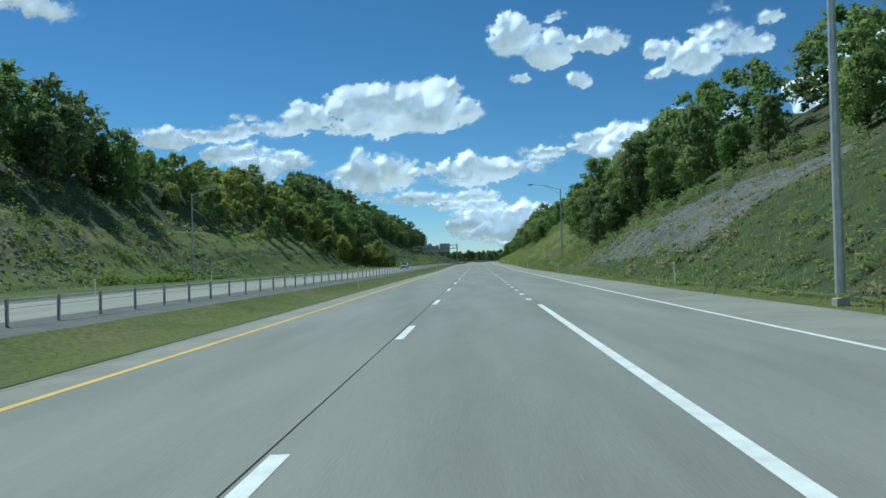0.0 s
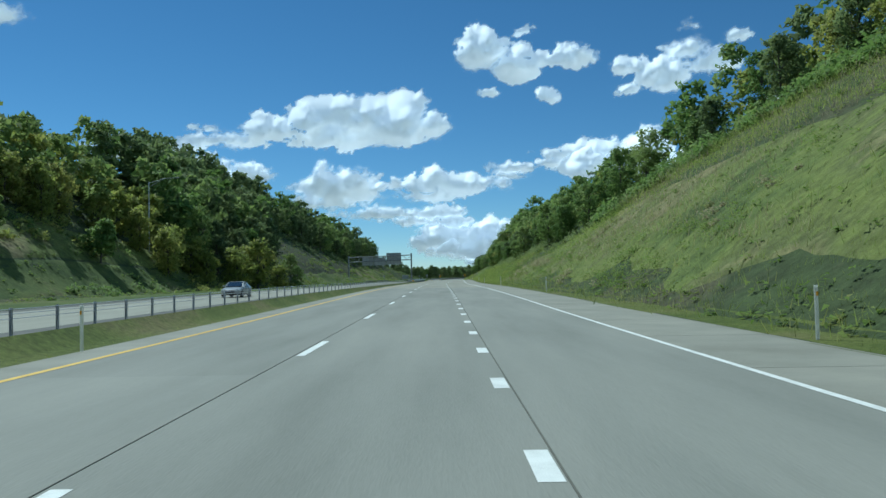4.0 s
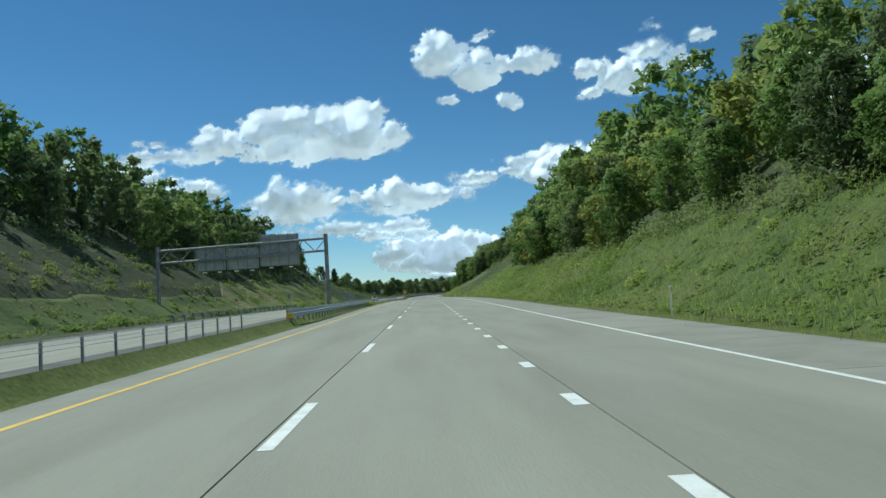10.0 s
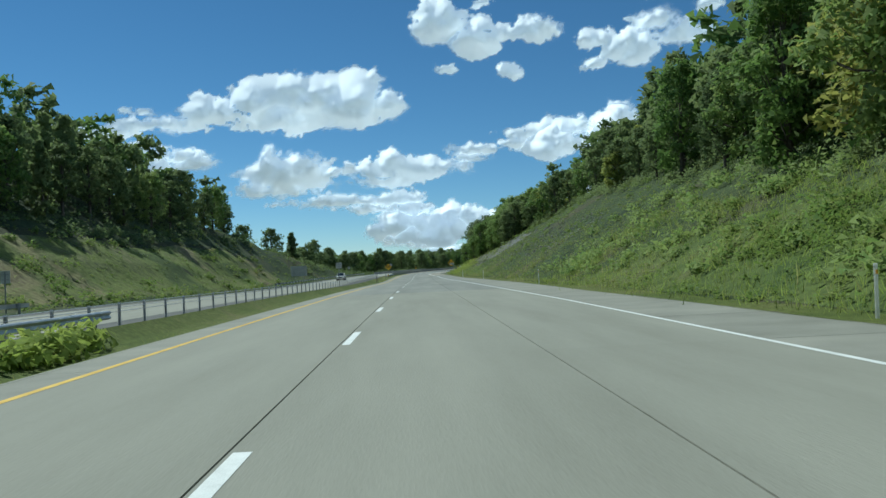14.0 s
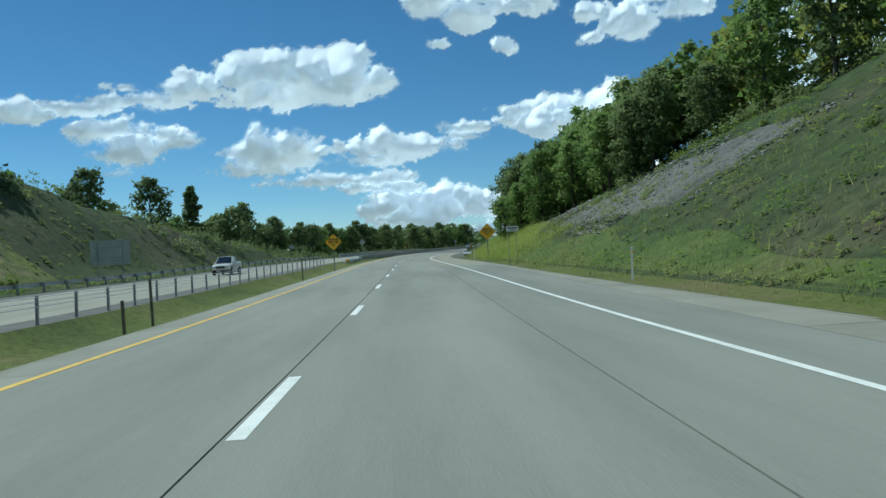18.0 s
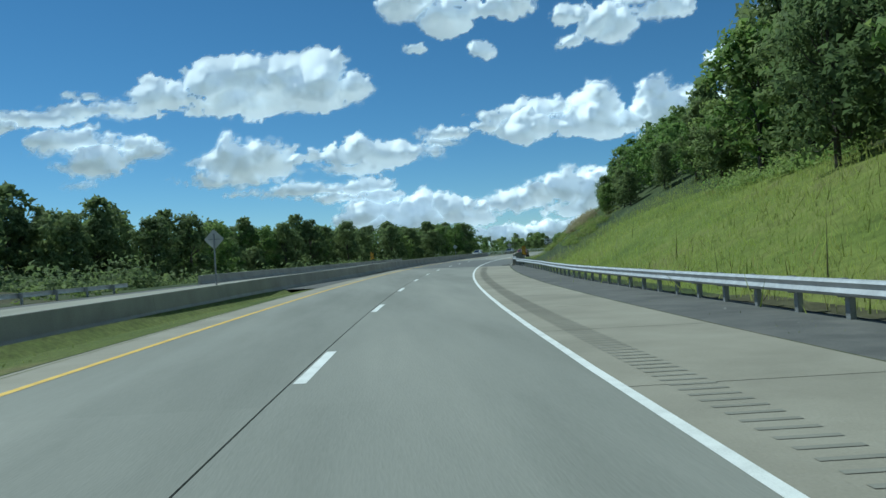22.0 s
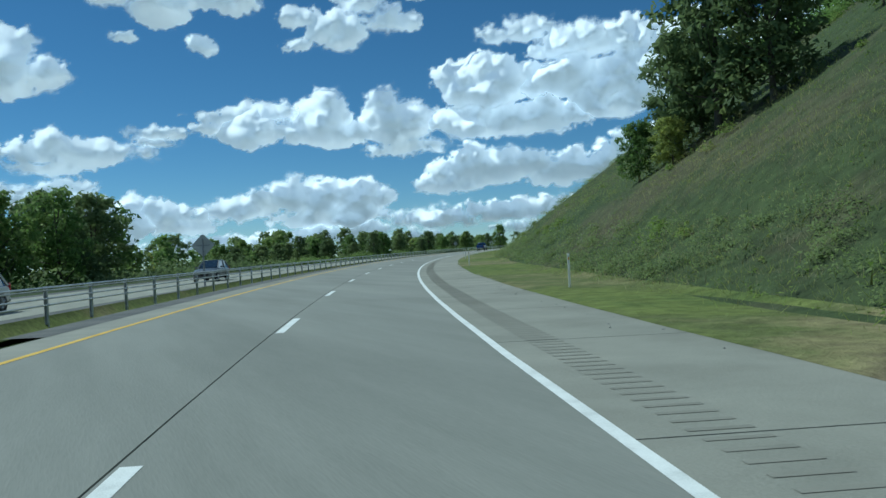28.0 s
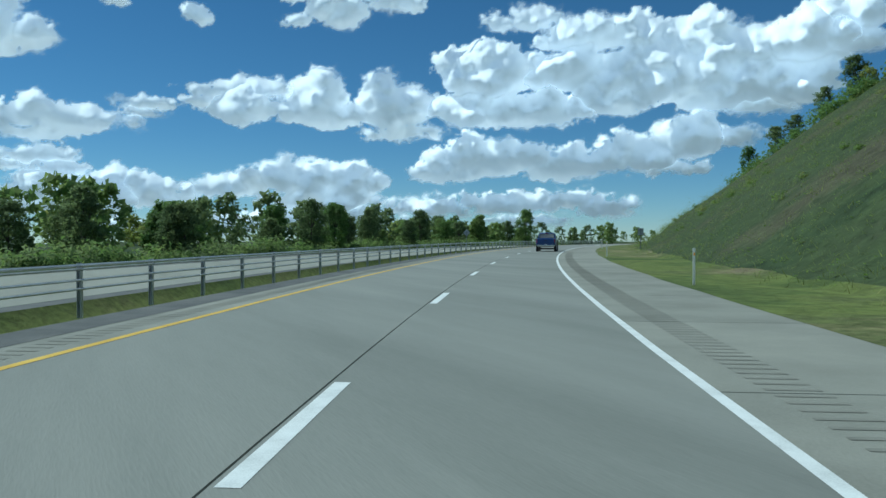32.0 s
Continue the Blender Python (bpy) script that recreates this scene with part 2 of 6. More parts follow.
# ---- large structure: ground, pavements ----
def mesh_of(name, verts, faces, mat, smooth=False, normals=None):
    me = bpy.data.meshes.new(name)
    verts, faces = np.asarray(verts, np.float32), np.asarray(faces, np.int32)
    k = faces.shape[1]
    me.vertices.add(len(verts))
    me.vertices.foreach_set("co", verts.ravel())
    me.loops.add(faces.size)
    me.loops.foreach_set("vertex_index", faces.ravel())
    me.polygons.add(len(faces))
    me.polygons.foreach_set("loop_start", np.arange(0, faces.size, k, dtype=np.int32))
    me.polygons.foreach_set("loop_total", np.full(len(faces), k, np.int32))
    me.polygons.foreach_set("use_smooth", np.full(len(faces), smooth, bool))
    me.update(calc_edges=True)
    me.materials.append(mat)
    if normals is not None:
        me.polygons.foreach_set("use_smooth", np.ones(len(faces), bool))
        me.normals_split_custom_set_from_vertices(normals)
    return me


def grid_faces(rows, cols):
    i = np.arange(rows * cols).reshape(rows, cols)
    return np.stack([i[:-1, :-1], i[:-1, 1:], i[1:, 1:], i[1:, :-1]], -1).reshape(-1, 4)


right_edge = lin((480, 8.4), (510, 7.85), (564, 6.0), (592, 5.75), (633, 5.0))              # outer edge of the right shoulder
verge_end = lin((0, 10.2), (520, 10.4), (600, 7.6), (640, 8.2), (700, 8.4), (760, 7.2), (800, 7.8), (860, 9.2), (1200, 9.6))
slope_right = lin((0, 0.60), (100, 0.66), (150, 0.74), (230, 0.66), (520, 0.62), (640, 0.42), (690, 0.45), (720, 0.55), (760, 0.68), (1100, 0.68))
top_right = lin((-200, 20), (0, 15), (100, 16), (150, 27), (220, 22), (330, 18), (450, 18), (520, 20), (600, 16), (660, 10), (700, 12), (750, 18), (800, 21), (900, 23), (1000, 24), (1050, 16), (1100, 6), (1150, 1), (1300, -1))
fence_d = lin((0, -16.5), (90, -13.7), (150, -13.2), (240, -12.2), (350, -12.4), (520, -13.0), (600, -12.6), (660, -12.2), (700, -11.4), (830, -10.6), (1200, -10.6))
fence_z = lin((90, 0.0), (150, -0.2), (350, -0.2), (520, -0.1), (620, -0.1), (820, -0.1))
opp_near = lambda s: fence_d(s) + lin((-60, 4.2), (60, 4.0), (150, 2.5), (350, 2.4), (600, 2.2), (640, 1.0))(s)                                  # near edge of the other carriageway's shoulder
opp_far = lambda s: fence_d(s) - 13.5
opp_z = lambda s: fence_z(s) - 0.2
base_left = lambda s: opp_far(s) - lin((-60, 12.0), (110, 12.3), (260, 11.5), (330, 8.5), (400, 6.5), (560, 5.0), (700, 5))(s)
slope_left = lin((0, 0.72), (260, 0.72), (330, 0.66), (450, 0.6), (560, 0.58), (600, 0.74), (640, 0.72))
top_left = lin((-200, 25), (0, 17), (100, 17), (200, 20), (300, 25), (540, 25), (585, 15), (620, 11.5), (640, 8.5), (660, 5), (700, 0), (760, -4), (900, -3), (1000, -1.5), (1200, -1), (1500, 0))


def ground_height(s, d):
    """Height of the ground over the road's surface line."""
    s, d = np.broadcast_arrays(np.asarray(s, float), np.asarray(d, float))
    rough = (fbm(s * 0.09, d * 0.09, 3) - 0.47)
    coarse = (fbm(s * 0.021, d * 0.021, 9) - 0.47)
    z = np.zeros_like(d)
    r = d - verge_end(s)
    h = np.where(r > 0, np.minimum(r * slope_right(s) * np.clip(0.55 + r / 12, 0, 1), top_right(s) + 0.06 * np.maximum(r - 30, 0)), 0.0)
    amp = np.clip(r / 6, 0, 1)
    z = np.where(r > 0, h + amp * (rough * lin((80, 2.0), (130, 1.2), (560, 1.6), (720, 0.9), (780, 0.6))(s) + coarse * 5.0 * np.clip(r / 25, 0, 1)), z)
    z = np.where((d > right_edge(s)) & (r <= 0), np.where((s > 630) & (s < 724), -0.06, np.where((s >= 724) & (s < 768), -0.3, -0.05 + 0.25 * rough)), z)
    m = (d < -6.5) & (d > opp_near(s))
    w = np.clip((-6.5 - d) / np.maximum(-6.5 - opp_near(s), 0.5), 0, 1)
    z = np.where(m, opp_z(s) * w - 0.35 * np.sin(w * np.pi) ** 2 * np.where(s < 620, 1, 0.3) + 0.12 * rough * np.sin(w * np.pi) - 0.03, z)
    z = np.where((d <= opp_near(s)) & (d >= base_left(s)), opp_z(s) - 0.02, z)
    q = base_left(s) - d
    t = top_left(s)
    hl = np.where(t > 0, np.minimum(q * slope_left(s) * np.clip(0.5 + q / 14, 0, 1), t + 0.05 * np.maximum(q - 40, 0)), t * np.clip(q / 12, 0, 1))
    z = np.where(q > 0, opp_z(s) + hl + np.clip(q / 6, 0, 1) * (rough * 2.4 + coarse * 6.0 * np.clip(q / 25, 0, 1)), z)
    far = np.clip((np.abs(d) - 150) / 200, 0, 1)
    return z * (1 - far) - 5.0 * far


s_rows = np.concatenate([np.arange(-200, 1180, 3.0), np.arange(1180, 1880, 12.0)])
cols_r = np.concatenate([[0, 0.4, 1.0, 1.6], np.arange(2.2, 40, 1.4), np.arange(40, 90, 4), [100, 130, 180, 260, 380]])
cols_m = np.linspace(0, 1, 9)
cols_l = np.concatenate([[0, 1.0, 2.2], np.arange(3.5, 60, 1.8), np.arange(60, 110, 5), [120, 150, 200, 280, 400]])
sr = s_rows
g_d = np.concatenate([(opp_far(sr)[:, None] - cols_l[None, ::-1]), (opp_far(sr) + 0.02)[:, None], (opp_near(sr) - 0.02)[:, None],
                      opp_near(sr)[:, None] + (-6.5 - opp_near(sr))[:, None] * cols_m[None], np.full((len(sr), 1), -6.48), (right_edge(sr) - 0.02)[:, None], right_edge(sr)[:, None] + cols_r[None]], 1)
g_s = np.repeat(sr[:, None], g_d.shape[1], 1)
g_z = ground_height(g_s, g_d)
nl = len(cols_l)
g_z[:, nl:nl + 2] = (opp_z(sr) - 0.25)[:, None]
i_road = nl + 2 + len(cols_m)
g_z[:, i_road:i_road + 2] = -0.25
ground = new("ground", mesh_of("ground", on(g_s, g_d, g_z).reshape(-1, 3), grid_faces(*g_d.shape), GROUND, True))
tagged(ground, "uneven green roadside ground with cut slopes and mown verges", "ground", kind="structure")


def verge(name, s0, s1, d0, d1, label, mat=VERGE, n=7, lift=0.02):
    """Mown grass laid over the ground between two lines along the road."""
    ss = np.arange(s0, s1, 3.0)
    w = np.linspace(0, 1, n)
    d = d0(ss)[:, None] + (d1(ss) - d0(ss))[:, None] * w[None]
    d = d + (0.22 if n == 7 else 1.6) * (fbm(ss * 0.23, d0(ss), 5)[:, None] - 0.47) * np.where((w == 0) | (w == 1), 1, 0)[None]
    q = np.repeat(ss[:, None], n, 1)
    z = np.maximum(ground_height(q, d), np.where((w == 0) | (w == 1), -0.008 if n == 7 else -9, -9)[None]) + lift * np.where((w == 1) & (n > 7), -3, np.where((w == 0) & (n > 7), -1, 1))[None]
    if n == 7:
        z[:, 0 if d0(ss)[0] > 0 else -1] = 0.003
    else:
        z[[0, -1]] -= 0.35
    tagged(new(name, mesh_of(name, on(q, d, z).reshape(-1, 3), grid_faces(*d.shape), mat, True)), label, "grass verge", kind="structure")


verge("grass_verge", -60, 719, lambda q: np.where(q < 634, right_edge(q) - 0.12, verge_end(q) - 0.7), lambda q: verge_end(q) + 0.25, "mown yellow-green grass verge beside the outer shoulder")
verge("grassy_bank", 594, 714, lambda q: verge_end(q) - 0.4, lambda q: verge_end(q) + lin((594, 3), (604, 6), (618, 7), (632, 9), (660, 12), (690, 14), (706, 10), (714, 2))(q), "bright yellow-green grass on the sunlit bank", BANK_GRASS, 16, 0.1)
verge("grassy_bank", 105, 290, lambda q: base_left(q) - 0.3, lambda q: base_left(q) - lin((105, 3), (125, 6), (180, 7), (235, 6), (262, 5), (290, 3))(q), "green grass at the foot of the far slope", BANK_WEEDS, 12, 0.1)
verge("grassy_bank", 104, 262, lambda q: base_left(q) - lin((104, 3), (125, 5.6), (180, 6.6), (235, 5.6), (262, 5))(q), lambda q: base_left(q) - lin((104, 6), (130, 13), (200, 14), (240, 11), (262, 7))(q), "straw and bare brown earth on the far slope", BANK_STRAW, 16, 0.1)
verge("grassy_bank", -50, 335, lambda q: opp_far(q) - 0.1, lambda q: base_left(q) - 0.4, "tall green grass on the level strip beyond the far carriageway", BANK_WEEDS, 12, 0.06)
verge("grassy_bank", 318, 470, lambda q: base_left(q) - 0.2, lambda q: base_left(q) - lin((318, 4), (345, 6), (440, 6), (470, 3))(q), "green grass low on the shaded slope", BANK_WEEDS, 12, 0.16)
verge("grassy_bank", -50, 112, lambda q: base_left(q) - 0.3, lambda q: base_left(q) - lin((-50, 11), (20, 12), (70, 13), (100, 11), (112, 3))(q), "olive and straw-coloured grass on the far slope", BANK_STRAW, 24, 0.1)
verge("grassy_bank", 288, 600, lambda q: base_left(q) - 0.3, lambda q: base_left(q) - lin((288, 3), (315, 18), (400, 20), (430, 16), (560, 14), (600, 10))(q), "dry brown grass and earth below the ridge, darkened for the shade", BANK_BROWN_SHADED, 24, 0.1)
verge("grassy_bank", 440, 600, lambda q: base_left(q) - 0.2, lambda q: base_left(q) - lin((440, 4), (470, 13), (560, 13), (600, 9))(q), "olive and straw-coloured grass on the far slope", BANK_STRAW, 20, 0.18)
verge("grassy_bank", 538, 600, lambda q: verge_end(q) - 0.4, lambda q: verge_end(q) + lin((538, 1.2), (560, 3.2), (588, 4.2), (600, 3))(q) * (1 + 0.25 * np.sin(q * 0.33)), "olive tall weeds at the foot of the shale bank", BANK_WEEDS, 16, 0.1)
verge("grassy_bank", 108, 262, lambda q: verge_end(q) + lin((108, 0.3), (135, 2.6), (200, 1.8), (262, 0.3))(q) * (1 + 0.45 * np.sin(q * 0.19) + 0.35 * np.sin(q * 0.47)), lambda q: verge_end(q) + lin((108, 2), (122, 5), (142, 16), (195, 14), (225, 9), (262, 3))(q), "olive and straw-coloured grass on the cut slope", BANK_STRAW, 24, 0.1)
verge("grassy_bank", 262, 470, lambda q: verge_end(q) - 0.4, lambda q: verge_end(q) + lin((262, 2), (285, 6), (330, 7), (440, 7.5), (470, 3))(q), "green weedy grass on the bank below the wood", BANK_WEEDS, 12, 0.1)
verge("median_grass", 640, 682, lin((640, -9.5), (664, -9.0), (677, -8.4), (682, -7.6)), lambda q: np.full_like(q, -6.38), "strip of green grass along the foot of the median wall")
verge("median_grass", -60, 640, lambda q: opp_near(q) + 0.1, lambda q: np.full_like(q, -6.38), "mown yellow-green grass in the median strip")
verge("grass_verge", 767, 1100, lambda q: right_edge(q) - 0.12, lambda q: verge_end(q) + 0.25, "mown green grass verge at the foot of the hillside", BANK_STRAW, 7, 0.07)
verge("rock_slope", 48, 95, lambda q: 11.4 + (94 - q) * 0.035, lambda q: 15.5 + (94 - q) * 0.23, "loose grey shale on the cut slope", SHALE, 16, 0.12)
verge("rock_slope", 567, 599, lambda q: 12.5 + (599 - q) * 0.05, lambda q: 17 + (599 - q) * 0.2, "loose grey shale on the steep bank", SHALE, 16, 0.12)
verge("rock_slope", 602, 622, lambda q: 14.2 + (622 - q) * 0.03, lambda q: 17.5 + (622 - q) * 0.09, "loose grey shale below the trees", SHALE, 16, 0.12)
verge("median_grass", 816, 1100, lambda q: opp_near(q) + 0.3, lambda q: np.full_like(q, -7.15), "strip of green grass under the median barrier")
ang = np.linspace(0, 2 * np.pi, 97)[:-1]
ring = np.concatenate([np.stack([r * np.cos(ang) + 60, r * np.sin(ang) + 600, np.full(96, -6.5)], -1) for r in (1.0, 300, 900, 2200, 4300)])
plain_faces = [(j * 96 + i, j * 96 + (i + 1) % 96, (j + 1) * 96 + (i + 1) % 96, (j + 1) * 96 + i) for j in range(4) for i in range(96)]
plain = tagged(new("distant_ground", mesh_of("distant_ground", ring, plain_faces, GROUND, True)), "far green land that reaches the horizon", "ground", kind="structure")


def strip(name, s0, s1, d0, d1, z0, mat, step=4.0, parent=None, thick=0.0):
    """A ribbon along the road; d0, d1, z0 are numbers or functions of s."""
    ss = np.linspace(s0, s1, max(2, int(round((s1 - s0) / step)) + 1))
    f = lambda v: v(ss) if callable(v) else np.full(len(ss), float(v))
    a, b, z = f(d0), f(d1), f(z0)
    if thick:
        v = np.stack([on(ss, a, z - thick), on(ss, a, z), on(ss, b, z), on(ss, b, z - thick)], 1).reshape(-1, 3)
        faces = grid_faces(len(ss), 4)
        n = len(v)
        faces = np.concatenate([faces, [[0, 1, 2, 3], [n - 1, n - 2, n - 3, n - 4]]])
    else:
        v = np.stack([on(ss, a, z), on(ss, b, z)], 1).reshape(-1, 3)
        faces = grid_faces(len(ss), 2)
    ob = new(name, mesh_of(name, v, faces, mat))
    ob.parent = parent
    return ob


def anchor(name, label="", category="", group="", kind=""):
    return tagged(new(name), label, category, group, kind)


road = anchor("road", "pale grey concrete motorway carriageway with dark sealed joints", "road", kind="structure")
strip("road_base", -200, 1500, -6.5, right_edge, -0.03, SEALANT, 6.0, road)
BRIDGE = (718.4, 762.1)
LANE = 3.66


def slab_row(name, d0, d1, mat, length, gap, s_from, s_to):
    s = s_from
    while s < s_to:
        e = min(s + length, s_to)
        if not (BRIDGE[0] - 0.5 < s and e < BRIDGE[1] + 0.5):
            a, b = s, e
            if a < BRIDGE[0] < b:
                b = BRIDGE[0]
            if a < BRIDGE[1] < b:
                a = BRIDGE[1]
            here = mat
            # 185 to 450 keeps the sunlit tone, other lanes take the shade tone
            if mat is CONCRETE and not 185 < a < 450:
                here = SHADE_CONCRETE
            if mat is SHOULDER and 584 < a < 764:
                here = TAN_SHOULDER
            strip(name, a, b - gap, d0, d1, lambda q: 0 * q, here, 4.1, road, 0.03)
        s = e


JOINT = 0.011
for k in range(3):
    lo, hi = (k - 1.5) * LANE + JOINT, (k - 0.5) * LANE - JOINT
    if k == 2:
        slab_row("lane_slab", lo, lambda q: np.minimum((1.5) * LANE - JOINT, right_edge(q) - 0.3), CONCRETE, 36.6, 0.0, -48.8, 585)
    else:
        slab_row("lane_slab", lo, hi, CONCRETE, 36.6, 0.0, -48.8, 1122)
slab_row("shoulder_slab", -6.5, -1.5 * LANE - JOINT, SHOULDER, 12.2, 0.012, -48.8, 1122)
slab_row("shoulder_slab", lambda q: np.minimum(1.5 * LANE + JOINT, np.where(q > 584, 0.5 * LANE + JOINT, 99)), right_edge, SHOULDER, 6.1, 0.03, -48.8, 1122)
deck = strip("bridge_deck", BRIDGE[0], BRIDGE[1], -6.9, 5.3, 0.0, ASPHALT, 4, road, 0.03)
tagged(deck, "dark grey asphalt bridge deck")
tagged(strip("road_beyond", 1122, 1500, -6.5, 5.0, 0.0, SHADE_CONCRETE, 8), "pale concrete carriageway running on round the bend", "road", kind="structure")
opp = anchor("opposite_road", "opposite concrete carriageway with dark asphalt shoulders", "road", kind="structure")
strip("shoulder", -200, 1500, opp_near, lambda q: fence_d(q) - 1.6, opp_z, OLD_ASPHALT, 6, opp)
strip("carriageway", -200, 1500, lambda q: fence_d(q) - 1.6, lambda q: opp_far(q) + 2.0, lambda q: opp_z(q) + 0.004, CONCRETE, 6, opp)
strip("shoulder", -200, 1500, lambda q: opp_far(q) + 2.0, opp_far, opp_z, OLD_ASPHALT, 6, opp)

strip("gravel_margin", 822, 1110, -7.35, -6.48, 0.004, OLD_ASPHALT, 4, road)
strip("gravel_strip", 633, 722, lambda q: right_edge(q) + 0.01, lambda q: verge_end(q) - 0.55, -0.015, OLD_ASPHALT, 3, road)

# painted lines
edge_line = lin((445, 5.49), (507, 4.5), (540, 3.68), (570, 3.15), (600, 2.55), (640, 1.84), (764, 1.84), (800, 1.80))
lines = anchor("road_markings", "yellow and white painted lane lines", "road marking", kind="structure")
strip("yellow_edge_line", -100, 1500, -5.56, -5.42, 0.004, YELLOW, 6, lines)
strip("white_edge_line", 0, 1500, lambda q: edge_line(q) - 0.065, lambda q: edge_line(q) + 0.065, 0.004, WHITE, 6, lines)
strip("white_line", -60, 25.1, 1.73, 1.90, 0.004, WHITE, 6, lines)
dashes = [s for a, b, first in ((-60, 472, 4.4), (478, 603, 9.24), (605, 719, 3.44), (722, 752, 725.9), (765, 768, 766.4), (771, 1290, 773.3)) for s in np.arange(first, b, 12.192) if s > a]
for s in dashes:
    strip("white_dash", s - 1.6, s + 1.6, -1.78, -1.62, 0.004, WHITE, 3, lines)
for i in range(84):
    s = 28.7 + 4.533 * i
    strip("short_white_dash", s - 0.5, s + 0.5, 1.60, 1.80, 0.004, WHITE, 1.1, lines)

# ---- vegetation ----
LEAF = material("broad_leaves", [(0.112, 0.188, 0.05), (0.162, 0.255, 0.066), (0.215, 0.31, 0.086), (0.275, 0.348, 0.11)], 0.25, 0.7, fine=0.1, by_object=0.45, by_island=0.3, spec=0.25, translucent=0.5)
LEAF_DARK = material("dark_leaves", [(0.12, 0.17, 0.072), (0.172, 0.228, 0.092), (0.22, 0.275, 0.108)], 0.25, 0.75, fine=0.1, by_object=0.4, by_island=0.3, spec=0.2, translucent=0.5)
LEAF_YELLOW = material("yellowing_leaves", [(0.235, 0.28, 0.07), (0.31, 0.36, 0.085), (0.36, 0.365, 0.10)], 0.3, 0.7, fine=0.1, by_object=0.4, by_island=0.4, spec=0.25, translucent=0.55)
BARK = material("grey_bark", [(0.05, 0.042, 0.034), (0.09, 0.078, 0.065), (0.14, 0.125, 0.105)], 3.0, 0.95, bump=0.8, bump_scale=14, fine=0.4)
WEEDS = material("tall_weeds", [(0.123, 0.196, 0.043), (0.181, 0.261, 0.058), (0.239, 0.297, 0.080), (0.304, 0.283, 0.131)], 0.12, 0.85, fine=0.1, by_island=0.25, spec=0.2, translucent=0.45)
LUSH = material("bright_grass", [(0.245, 0.320, 0.07), (0.325, 0.405, 0.09), (0.405, 0.445, 0.125)], 0.1, 0.85, fine=0.1, by_island=0.25, spec=0.2, translucent=0.55)
MOWN = material("mown_grass", [(0.143, 0.195, 0.044), (0.202, 0.247, 0.060), (0.260, 0.267, 0.098)], 0.3, 0.9, fine=0.1, by_island=0.4, spec=0.2, translucent=0.5)
DRY = material("dry_brush", [(0.25, 0.225, 0.13), (0.34, 0.305, 0.18), (0.41, 0.37, 0.24)], 0.2, 0.95, fine=0.1, by_island=0.4, translucent=0.45)
TALL = material("tall_grass", [(0.174, 0.239, 0.058), (0.246, 0.304, 0.080), (0.319, 0.341, 0.116), (0.392, 0.355, 0.174)], 0.12, 0.85, fine=0.1, by_island=0.25, spec=0.2, translucent=0.5)
STALK = material("dead_stalk", [(0.08, 0.085, 0.045), (0.13, 0.125, 0.075)], 1.0, 0.9)
STONE = material("slope_stones", [(0.155, 0.155, 0.144), (0.22, 0.218, 0.203), (0.30, 0.293, 0.274)], 0.6, 0.95, bump=0.5, bump_scale=9, fine=0.2, by_island=0.4)
vr = np.random.default_rng(21)


def leaf_quads(centres, sizes, rs, out=None, droop=0.25, three=False):
    """One bent leaf spray at each centre: a kite, or a triangle for far and small growth."""
    n = len(centres)
    a = rs.normal(size=(n, 3))
    if out is not None:
        a = a * 0.5 + out
    a /= np.linalg.norm(a, axis=1)[:, None] + 1e-9
    b = np.cross(a, rs.normal(size=(n, 3)))
    b /= np.linalg.norm(b, axis=1)[:, None] + 1e-9
    c = np.cross(a, b)
    s = sizes[:, None]
    w = rs.uniform(0.45, 0.8, (n, 1))
    if three:
        v = np.stack([centres - b * s * 0.6 + c * s * 0.35 * w, centres + b * s * 0.6 - a * s * droop, centres - b * s * 0.45 - c * s * 0.75 * w], 1)
        return v.reshape(-1, 3), np.arange(3 * n).reshape(-1, 3)
    v = np.stack([centres - b * s * 0.5, centres + c * s * 0.5 * w - a * s * droop * 0.4, centres + b * s * 0.5 - a * s * droop, centres - c * s * 0.5 * w - a * s * droop * 0.4], 1)
    return v.reshape(-1, 3), np.arange(4 * n).reshape(-1, 4)


def leaf_normals(verts, faces, outward):
    """Soft crown shading: every spray is shaded by the way its clump faces; the faces are wound to agree."""
    k = faces.shape[1]
    n = outward / (np.linalg.norm(outward, axis=1)[:, None] + 1e-9)
    v = verts.reshape(-1, k, 3)
    g = np.cross(v[:, 1] - v[:, 0], v[:, 2] - v[:, 0])
    faces = np.where((np.einsum("ij,ij->i", g, n) < 0)[:, None], faces[:, ::-1], faces)
    g *= np.where(np.einsum("ij,ij->i", g, n) < 0, -1, 1)[:, None] / (np.linalg.norm(g, axis=1)[:, None] + 1e-9)
    n = n * 0.75 + g * 0.4
    return faces, np.repeat(n / (np.linalg.norm(n, axis=1)[:, None] + 1e-9), k, 0)


def tube(path, radii, sides=6):
    """A tapering tube along a path of points."""
    path, radii = np.asarray(path, float), np.asarray(radii, float)
    v = []
    for i in range(len(path)):
        t = path[min(i + 1, len(path) - 1)] - path[max(i - 1, 0)]
        t /= np.linalg.norm(t) + 1e-9
        u = np.cross(t, (0.31, 0.95, 0.1))
        u /= np.linalg.norm(u) + 1e-9
        w = np.cross(t, u)
        an = np.arange(sides) * 2 * np.pi / sides
        v.append(path[i] + radii[i] * (np.cos(an)[:, None] * u + np.sin(an)[:, None] * w))
    f = []
    for i in range(len(path) - 1):
        for k in range(sides):
            f.append((i * sides + k, i * sides + (k + 1) % sides, (i + 1) * sides + (k + 1) % sides, (i + 1) * sides + k))
    return np.concatenate(v), np.array(f)


